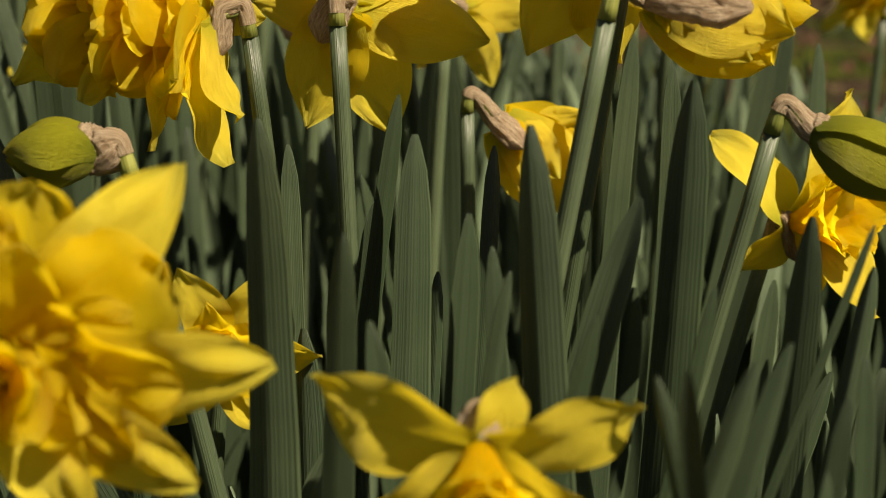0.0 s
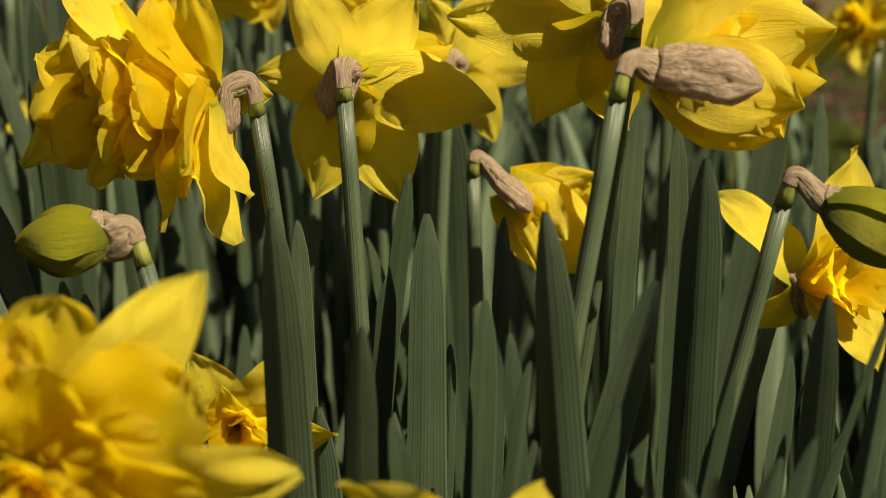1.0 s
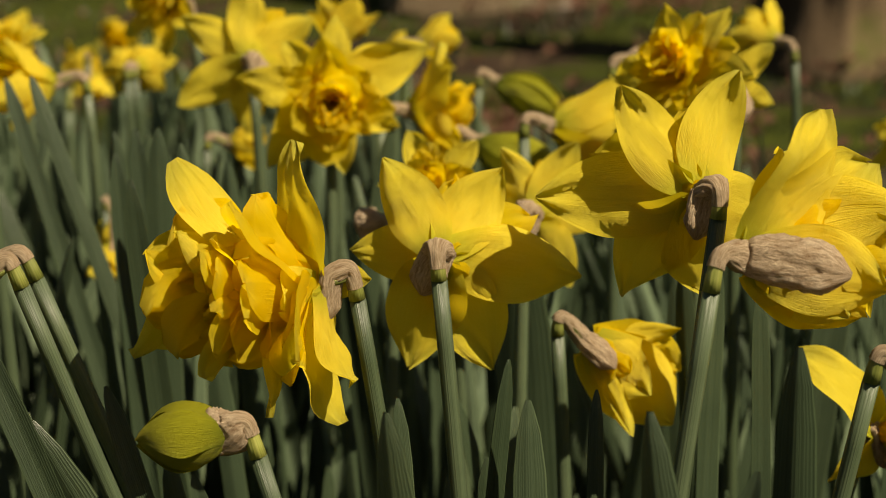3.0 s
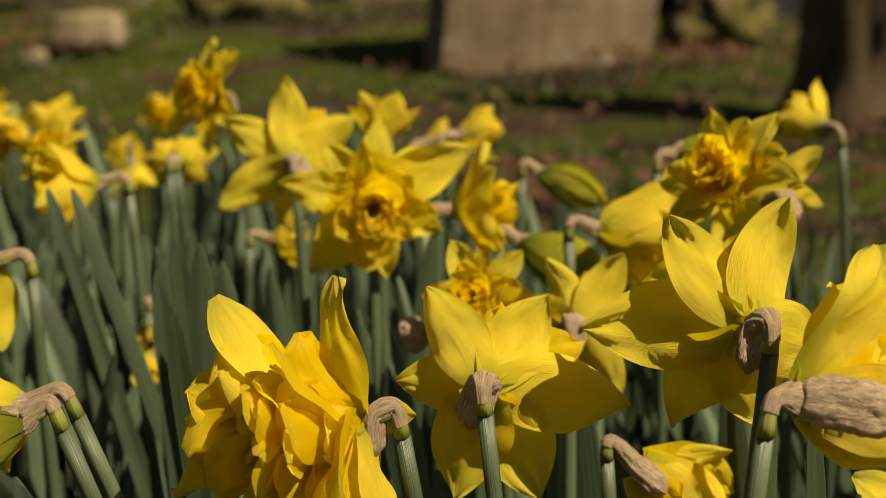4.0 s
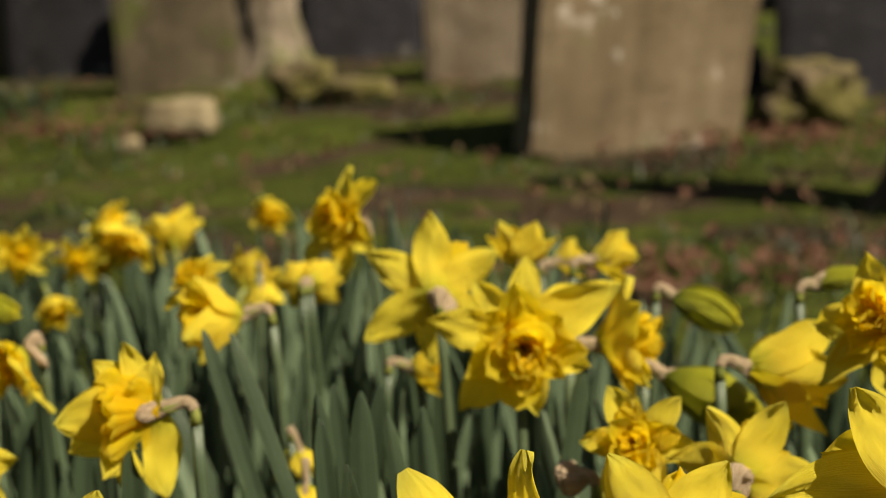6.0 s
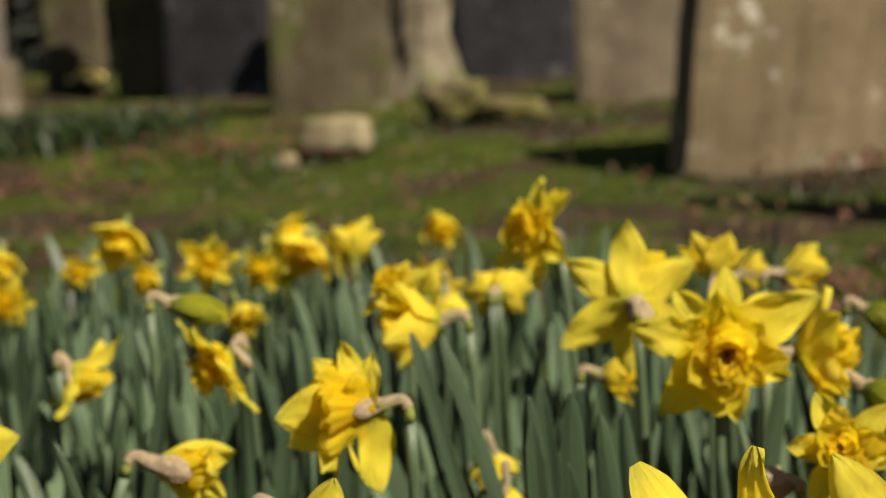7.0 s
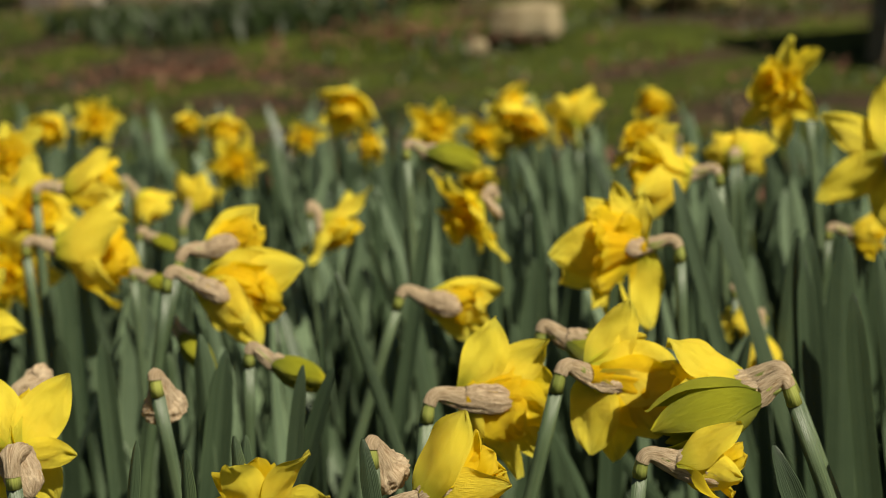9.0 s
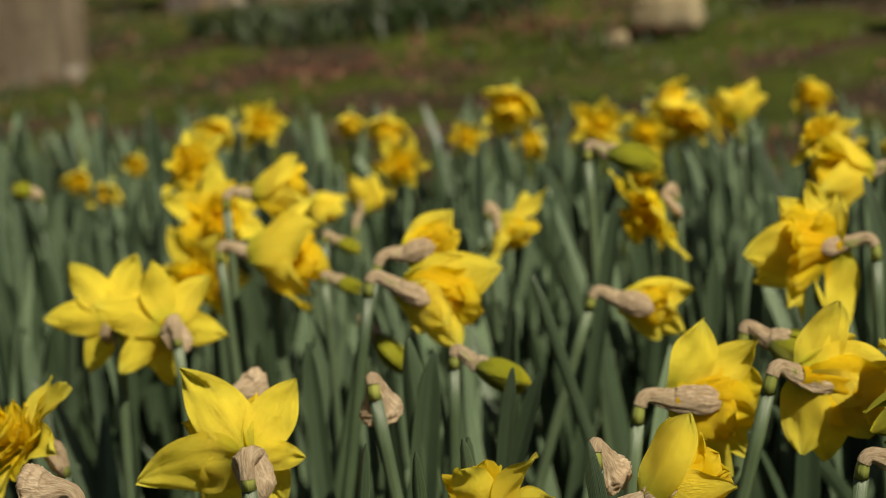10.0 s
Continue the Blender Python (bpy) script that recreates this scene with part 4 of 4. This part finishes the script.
daffodil('half', (-1.255, 1.758, 0.295), (0.24, -0.79, -0.45), 0.030, (-1.259, 1.772), 0.15, 0)
daffodil('half', (-1.236, 1.652, 0.275), (0.15, -0.59, -0.45), 0.038, (-1.239, 1.663), 0.15, 0)
daffodil('half', (-1.268, 1.644, 0.294), (0.14, -0.57, -0.45), 0.032, (-1.271, 1.655), 0.15, 0)
daffodil('bud', (-1.093, 1.281, 0.325), (-0.89, -0.25, 0.38), 0.026, (-1.077, 1.286), 0.6, 0)
daffodil('half', (-0.561, 1.796, 0.337), (-0.41, -0.55, -0.45), 0.046, (-0.554, 1.806), 0.15, 0)
daffodil('half', (-0.480, 1.695, 0.323), (-0.16, 0.64, 0.75), 0.046, (-0.477, 1.683), 0.15, 0)
daffodil('half', (-0.358, 1.445, 0.318), (0.30, 0.73, 0.61), 0.038, (-0.363, 1.432), 0.15, 0)
daffodil('double', (0.287, 1.109, 0.309), (-0.75, -0.50, 0.42), 0.036, (0.297, 1.115), 0.8, 0)
daffodil('nub', (-0.069, 0.838, 0.312), (-0.78, 0.63, 0.06), 0.034, (-0.059, 0.830), 1, 0)
daffodil('half', (-0.227, 0.936, 0.285), (-0.01, -0.34, -0.94), 0.026, (-0.227, 0.942), 0.5, 0)
daffodil('half', (-0.180, 1.096, 0.318), (0.97, 0.13, -0.19), 0.028, (-0.198, 1.094), 0.8, 0)
daffodil('half', (-0.253, 1.046, 0.278), (0.06, -0.00, -1.00), 0.026, (-0.254, 1.046), 0.5, 0)
daffodil('half', (-0.268, 1.249, 0.353), (0.21, 0.98, -0.04), 0.032, (-0.272, 1.231), 0.8, 0)
daffodil('half', (-0.328, 1.362, 0.339), (0.06, 0.12, -0.99), 0.028, (-0.329, 1.360), 0.6, 0)
daffodil('double', (-0.314, 1.084, 0.378), (-0.49, -0.38, 0.78), 0.03, (-0.307, 1.089), 0.6, 0)
daffodil('half', (-0.535, 1.436, 0.318), (0.36, -0.42, -0.45), 0.032, (-0.541, 1.444), 0.15, 0)
daffodil('half', (-0.102, 1.089, 0.382), (0.09, 0.62, 0.78), 0.034, (-0.104, 1.078), 0.6, 0)
daffodil('slim', (-0.649, 0.988, 0.333), (0.83, 0.25, -0.50), 0.022, (-0.664, 0.983), 0.9, 0)
daffodil('slim', (-0.609, 0.892, 0.325), (0.79, 0.40, -0.46), 0.02, (-0.623, 0.884), 0.9, 0)
daffodil('slim', (-0.545, 0.801, 0.312), (0.60, 0.13, -0.79), 0.032, (-0.555, 0.799), 0.8, 0)
daffodil('half', (-0.248, 1.036, 0.280), (0.31, 0.03, -0.95), 0.022, (-0.254, 1.036), 0.5, 0)
daffodil('half', (-0.081, 1.291, 0.354), (0.87, 0.47, 0.14), 0.026, (-0.097, 1.283), 1.2, 0)
daffodil('double', (-0.578, 1.678, 0.319), (0.04, -0.97, -0.25), 0.030, (-0.578, 1.690), 0.6, 0)
daffodil('half', (-0.547, 1.783, 0.333), (-0.01, -0.57, -0.45), 0.046, (-0.546, 1.793), 0.15, 0)

# ---- leaves that can be told apart ----
near_leaf((-0.051, 0.496, 0.321), (-0.047, 0.484), 0.0194, -30)
near_leaf((-0.051, 0.593, 0.295), (-0.040, 0.581), 0.0096, 25)
near_leaf((-0.022, 0.459, 0.295), (-0.028, 0.447), 0.0123, -25)
near_leaf((-0.010, 0.557, 0.320), (-0.044, 0.545), 0.0101, 40)
near_leaf((-0.004, 0.544, 0.309), (-0.009, 0.532), 0.0166, 20)
near_leaf((0.014, 0.489, 0.295), (-0.003, 0.477), 0.0128, 30)
near_leaf((0.031, 0.486, 0.323), (0.063, 0.474), 0.0183, -35)
near_leaf((0.024, 0.593, 0.297), (0.008, 0.581), 0.0090, 30)
near_leaf((0.021, 0.477, 0.288), (0.045, 0.465), 0.0079, 25)
near_leaf((0.026, 0.456, 0.286), (-0.014, 0.444), 0.0075, 40)
near_leaf((0.084, 0.520, 0.333), (0.078, 0.508), 0.0178, -20)
near_leaf((0.066, 0.491, 0.301), (0.001, 0.479), 0.0159, -30)
near_leaf((0.086, 0.465, 0.281), (0.039, 0.453), 0.0072, 35)
near_leaf((0.118, 0.490, 0.297), (0.103, 0.478), 0.0145, -40)
near_leaf((0.129, 0.460, 0.302), (0.039, 0.448), 0.0048, 35)
near_leaf((0.096, 0.404, 0.283), (0.038, 0.392), 0.0119, 30)
near_leaf((0.087, 0.403, 0.278), (0.020, 0.391), 0.0090, -15)
near_leaf((0.065, 0.373, 0.285), (0.109, 0.361), 0.0083, -30)
near_leaf((-0.013, 0.433, 0.277), (0.050, 0.421), 0.0099, 25)
near_leaf((0.122, 0.432, 0.272), (0.127, 0.420), 0.0084, 30)
near_leaf((0.111, 0.401, 0.270), (0.085, 0.389), 0.0068, -20)
near_leaf((0.101, 0.377, 0.259), (0.074, 0.365), 0.0071, 30)
near_leaf((0.059, 0.383, 0.280), (0.120, 0.371), 0.0082, -35)
near_leaf((0.111, 0.505, 0.273), (0.083, 0.493), 0.0097, 20)
near_leaf((-0.018, 0.568, 0.280), (-0.044, 0.556), 0.0092, 30)
near_leaf((0.004, 0.783, 0.315), (0.011, 0.771), 0.0374, -40)
near_leaf((0.080, 0.663, 0.331), (0.072, 0.651), 0.0136, 35)
near_leaf((0.093, 0.641, 0.323), (0.086, 0.629), 0.0104, 20)
near_leaf((0.071, 0.702, 0.319), (0.085, 0.690), 0.0114, -20)
near_leaf((0.174, 0.753, 0.319), (0.179, 0.741), 0.0108, 25)
near_leaf((0.050, 0.444, 0.277), (-0.002, 0.432), 0.0089, 30)
near_leaf((0.137, 0.486, 0.283), (0.104, 0.474), 0.0084, -25)
near_leaf((0.039, 0.513, 0.268), (0.066, 0.501), 0.0084, 15)
near_leaf((0.005, 0.582, 0.252), (-0.011, 0.570), 0.0073, 20)
near_leaf((0.002, 0.783, 0.315), (0.038, 0.767), 0.0293, 0)
near_leaf((0.170, 0.809, 0.339), (0.075, 0.793), 0.0205, -10)
near_leaf((0.075, 0.750, 0.306), (0.100, 0.734), 0.0128, 20)
near_leaf((0.087, 0.720, 0.312), (0.074, 0.705), 0.0148, -10)
near_leaf((-0.162, 0.599, 0.300), (-0.066, 0.584), 0.0110, 20)
near_leaf((-0.180, 0.558, 0.300), (-0.006, 0.543), 0.0188, -10)
near_leaf((-0.146, 0.631, 0.261), (-0.108, 0.618), 0.0135, 0)
near_leaf((-0.129, 0.591, 0.267), (-0.075, 0.578), 0.0131, 15)
near_leaf((-0.249, 0.862, 0.390), (-0.043, 0.850), 0.0106, 20)
near_leaf((-0.153, 0.898, 0.338), (-0.106, 0.886), 0.0129, 10)
near_leaf((-0.178, 0.919, 0.347), (-0.256, 0.905), 0.0126, -10)
near_leaf((-0.205, 0.948, 0.347), (-0.253, 0.935), 0.0136, 0)
near_leaf((-0.063, 0.934, 0.351), (-0.150, 0.921), 0.0140, 10)
near_leaf((-0.194, 0.798, 0.358), (-0.154, 0.785), 0.0126, 15)
near_leaf((-0.101, 0.837, 0.327), (-0.044, 0.825), 0.0086, 10)
near_leaf((-0.288, 0.802, 0.361), (-0.317, 0.792), 0.0141, 10)
near_leaf((-0.157, 0.769, 0.367), (-0.099, 0.762), 0.0115, 20)
near_leaf((-0.197, 0.812, 0.367), (-0.189, 0.803), 0.0151, -10)
near_leaf((-0.174, 0.806, 0.369), (-0.183, 0.797), 0.0172, 10)
near_leaf((-0.273, 0.901, 0.385), (-0.115, 0.898), 0.0110, 25)
near_leaf((-0.438, 0.771, 0.355), (-0.254, 0.769), 0.0100, -20)
near_leaf((-0.425, 0.919, 0.371), (-0.549, 0.905), 0.0116, 0)
near_leaf((-0.391, 0.628, 0.341), (-0.491, 0.610), 0.0121, -20)
near_leaf((-0.380, 0.486, 0.353), (-0.362, 0.473), 0.0082, 10)
near_leaf((-0.453, 0.653, 0.341), (-0.495, 0.638), 0.0176, 5)
near_leaf((-0.335, 0.498, 0.350), (-0.301, 0.486), 0.0098, 0)
near_leaf((-0.167, 0.695, 0.363), (-0.127, 0.683), 0.0132, 0)
near_leaf((-0.195, 0.856, 0.362), (-0.178, 0.843), 0.0135, 10)
near_leaf((-0.191, 0.536, 0.341), (-0.079, 0.529), 0.0123, 10)
near_leaf((-0.397, 0.480, 0.349), (-0.395, 0.467), 0.0074, 0)
near_leaf((-0.423, 0.494, 0.347), (-0.456, 0.479), 0.0064, 0)
near_leaf((-0.542, 0.701, 0.333), (-0.516, 0.689), 0.0128, 10)
near_leaf((-0.402, 0.619, 0.344), (-0.448, 0.602), 0.0113, -20)
near_leaf((-0.392, 0.525, 0.341), (-0.394, 0.511), 0.0099, 5)
near_leaf((-0.465, 0.651, 0.349), (-0.451, 0.638), 0.0175, 5)


# ---- the rest of the bed's leaves ----
def bed_edge(x):
    return 2.3 + 0.15 * math.sin(x * 2.3 + 0.5) + 0.08 * math.sin(x * 7.1) - 2.0 * max(0.0, x + 0.2)


def fill_leaves():
    rng = random.Random(42)
    verts, faces, uvs = [], [], []
    made = 0
    while made < 3300:
        x, y = rng.uniform(-2.1, 1.1), 0.42 + 2.2 * rng.random() ** 1.1
        if y > bed_edge(x) + rng.uniform(-0.15, 0.05):
            continue
        if noise.noise(Vector((x * 9, y * 7, 4.0))) < 0.0 and rng.random() < 0.9:
            continue
        if y < 1.0 and rng.random() < 0.6:
            continue
        made += 1
        tall = rng.uniform(0.16, 0.25 if x > 0.0 else 0.33) if y > 0.75 else rng.uniform(0.15, 0.27)
        a, lean = rng.uniform(0, 2 * math.pi), abs(rng.gauss(0, 0.2)) * tall
        tip = (x + math.cos(a) * lean, y + math.sin(a) * lean * 0.6, tall)
        if y < 0.5:
            tip = (tip[0], max(tip[1], 0.44), tall * 0.85)
        width, twist = rng.uniform(0.010, 0.021), rng.uniform(-110, 110)
        if made < 600 and y < 0.9 and abs(x + 0.3) < 0.6:
            near_leaf(tip, (x, y), width, twist)
            continue
        v, fc, uv = blade(tip, (x, y, -0.004), width, twist, (rng.uniform(-0.08, 0.08), rng.uniform(-0.06, 0.06), 0), 9)
        s = len(verts)
        verts.extend(v)
        uvs.extend(uv)
        faces.extend(tuple(i + s for i in f) for f in fc)
    for _ in range(1500):
        x, y = rng.uniform(-1.3, 0.35), rng.uniform(0.5, 1.7)
        if y > bed_edge(x) - 0.1:
            continue
        tall, a = rng.uniform(0.09, 0.19), rng.uniform(0, 6.28)
        tip = (x + math.cos(a) * 0.03, y + math.sin(a) * 0.03, tall)
        v, fc, uv = blade(tip, (x, y, -0.004), rng.uniform(0.010, 0.018), rng.uniform(-90, 90), (rng.uniform(-0.03, 0.03), 0, 0), 6)
        s = len(verts)
        verts.extend(v)
        uvs.extend(uv)
        faces.extend(tuple(i + s for i in f) for f in fc)
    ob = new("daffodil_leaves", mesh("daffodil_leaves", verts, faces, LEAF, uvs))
    tagged(ob, "dense grey-green daffodil leaves of the flower bed", "leaves", "", "stuff")


fill_leaves()


# ---- lawn cover ----
def blades(name, spots, label, mat, seed):
    """Short blades of grass at the spots given: x, y, height, width."""
    rng = random.Random(seed)
    verts, faces = [], []
    for x, y, h, w in spots:
        z = lawn_height(x, y) - 0.02
        a, b = rng.uniform(0, 6.28), rng.uniform(0, 6.28)
        dx, dy = math.cos(a) * w / 2, math.sin(a) * w / 2
        lx, ly = math.cos(b) * h * 0.5, math.sin(b) * h * 0.5
        s = len(verts)
        verts += [(x - dx, y - dy, z), (x + dx, y + dy, z), (x + dx * 0.8 + lx * 0.4, y + dy * 0.8 + ly * 0.4, z + h * 0.65),
                  (x - dx * 0.8 + lx * 0.4, y - dy * 0.8 + ly * 0.4, z + h * 0.65), (x + lx, y + ly, z + h)]
        faces += [(s, s + 1, s + 2, s + 3), (s + 3, s + 2, s + 4)]
    uvs = [(0.2, 0.5)] * len(verts)
    ob = new(name, mesh(name, verts, faces, mat, uvs))
    tagged(ob, label, "grass", "", "stuff")


def lawn_cover():
    rng = random.Random(5)
    spots = []
    while len(spots) < 26000:
        y = 2.2 + 7.0 * rng.random() ** 1.2
        x = rng.uniform(-1.2 - 0.62 * y, 0.4 + 0.30 * y)
        if noise.noise(Vector((x * 1.6, y * 1.6, 0.3))) < -0.12:
            continue
        spots.append((x, y, rng.uniform(0.02, 0.055), rng.uniform(0.004, 0.009)))
    blades("grass", spots, "short mossy grass of the churchyard lawn", GRASS, 6)
    clump = []
    for cx, r, n in (((-2.972, 5.992, 0.225), 0.35, 500), ((-2.505, 5.934, 0.222), 0.28, 500), ((-2.416, 6.191, 0.234), 0.35, 300), ((-2.778, 5.740, 0.195), 0.3, 300)):
        for _ in range(n):
            q, d = rng.uniform(0, 6.28), r * rng.random() ** 0.5
            clump.append((cx[0] + math.cos(q) * d * 1.3, cx[1] + math.sin(q) * d * 0.6, rng.uniform(0.08, 0.17), rng.uniform(0.008, 0.016)))
    blades("grass_clump", clump, "darker clumps of bluebell-like leaves in the lawn", GRASS, 9)


lawn_cover()


def fallen_leaves(name, mat, label, seed, count, heaped, small, large):
    rng = random.Random(seed)
    verts, faces, uvs = [], [], []
    patches = ((-1.864, 5.629, 0.178), (-2.462, 5.053, 0.104), (0.550, 4.977, 0.102), (0.182, 3.015, 0.100))
    for k in range(count):
        if k < heaped:
            p = patches[k % 4]
            x, y = p[0] + rng.gauss(0, 0.22), p[1] + rng.gauss(0, 0.14)
        else:
            y = 2.3 + 5.5 * rng.random()
            x = rng.uniform(-1.0 - 0.6 * y, 0.4 + 0.3 * y)
        if y < 2.2:
            continue
        r, a = rng.uniform(small, large), rng.uniform(0, 6.28)
        z = lawn_height(x, y) + rng.uniform(0.02, 0.05)
        s = len(verts)
        verts.append((x, y, z))
        uvs.append((rng.random() * 4, rng.random() * 4))
        for j in range(7):
            q = a + 2 * math.pi * j / 7
            g = r * (1.0 if j % 2 else 0.6) * (1.4 if j == 0 else 1)
            verts.append((x + math.cos(q) * g, y + math.sin(q) * g, z + rng.uniform(-0.008, 0.022)))
            uvs.append((uvs[s][0] + math.cos(q) * 0.2, uvs[s][1] + math.sin(q) * 0.2))
        faces += [(s, s + 1 + j, s + 1 + (j + 1) % 7) for j in range(7)]
    ob = new(name, mesh(name, verts, faces, mat, uvs, False))
    tagged(ob, label, "fallen leaves", "", "stuff")


fallen_leaves("fallen_leaves", DEAD, "scattered reddish-brown dry leaves on the lawn", 8, 900, 420, 0.010, 0.026)
fallen_leaves("leaf_litter", LITTER, "small pale bits of dry leaf litter on the lawn", 31, 900, 0, 0.006, 0.015)


def primroses():
    """Low clump of pale yellow flowers among the graves."""
    rng = random.Random(12)
    at = on_lawn((-3.517, 8.766, 0.350))
    verts, faces, uvs = [], [], []
    for _ in range(70):
        q, d = rng.uniform(0, 6.28), 0.11 * rng.random() ** 0.5
        c = Vector((math.cos(q) * d, math.sin(q) * d * 0.7, 0.05 + 0.10 * (1 - d / 0.12) + rng.uniform(0, 0.03)))
        n = Vector((rng.gauss(0, 0.5), -0.5 + rng.gauss(0, 0.4), 0.7)).normalized()
        u = n.orthogonal().normalized()
        w = n.cross(u)
        s = len(verts)
        verts.append(c)
        uvs.append((0.3, 0.5))
        for j in range(10):
            g = 0.017 if j % 2 else 0.010
            verts.append(c + (u * math.cos(j * 0.628) + w * math.sin(j * 0.628)) * g + n * 0.004)
            uvs.append((0.7, 0.5))
        faces += [(s, s + 1 + j, s + 1 + (j + 1) % 10) for j in range(10)]
    pale = petal_material("petal_pale_cream", (0.7, 0.6, 0.2), (0.80, 0.72, 0.38), (0.85, 0.78, 0.45))
    thing = new("primrose_clump")
    thing.location = at
    tagged(thing, "low clump of pale cream-yellow primroses in the grass", "primroses")
    piece("blossoms", mesh("blossoms", verts, faces, pale, uvs), thing)
    verts, faces, uvs = [], [], []
    for k in range(40):
        q = rng.uniform(0, 6.28)
        v, fc, uv = blade((math.cos(q) * 0.12, math.sin(q) * 0.10, 0.07), (math.cos(q) * 0.02, math.sin(q) * 0.02, 0), 0.03, rng.uniform(-60, 60), (0, 0, 0.03), 5)
        s = len(verts)
        verts += v
        uvs += uv
        faces += [tuple(i + s for i in f) for f in fc]
    piece("leaves", mesh("leaves", verts, faces, GRASS, uvs), thing, None, "crinkled green leaves")


primroses()


# ---- dark hedge that closes the churchyard ----
def hedge():
    rng = random.Random(20)
    verts, faces = [], []
    for _ in range(22000):
        q = rng.random()
        x = -14 + 24 * q
        y = 12.0 + rng.random() * 1.2 + 0.6 * math.sin(x * 0.9)
        z = 0.35 + 3.4 * rng.random()
        c = Vector((x, y, z))
        n = Vector((rng.gauss(0, 1), rng.gauss(-0.6, 1), rng.gauss(0.4, 1))).normalized()
        u = n.orthogonal().normalized() * rng.uniform(0.05, 0.10)
        w = n.cross(u).normalized() * rng.uniform(0.02, 0.05)
        s = len(verts)
        verts += [c - u, c + w, c + u, c - w]
        faces.append((s, s + 1, s + 2, s + 3))
    # Dark sheet added inside the hedge so no sky shows between leaves.
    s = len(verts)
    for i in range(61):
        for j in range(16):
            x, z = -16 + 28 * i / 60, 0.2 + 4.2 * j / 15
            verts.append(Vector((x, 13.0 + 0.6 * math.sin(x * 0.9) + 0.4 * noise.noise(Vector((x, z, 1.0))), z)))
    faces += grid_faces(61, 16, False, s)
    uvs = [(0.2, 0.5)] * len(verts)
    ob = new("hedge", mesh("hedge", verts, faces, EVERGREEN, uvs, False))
    tagged(ob, "dark dense evergreen hedge behind the graves", "hedge", "", "stuff")


hedge()
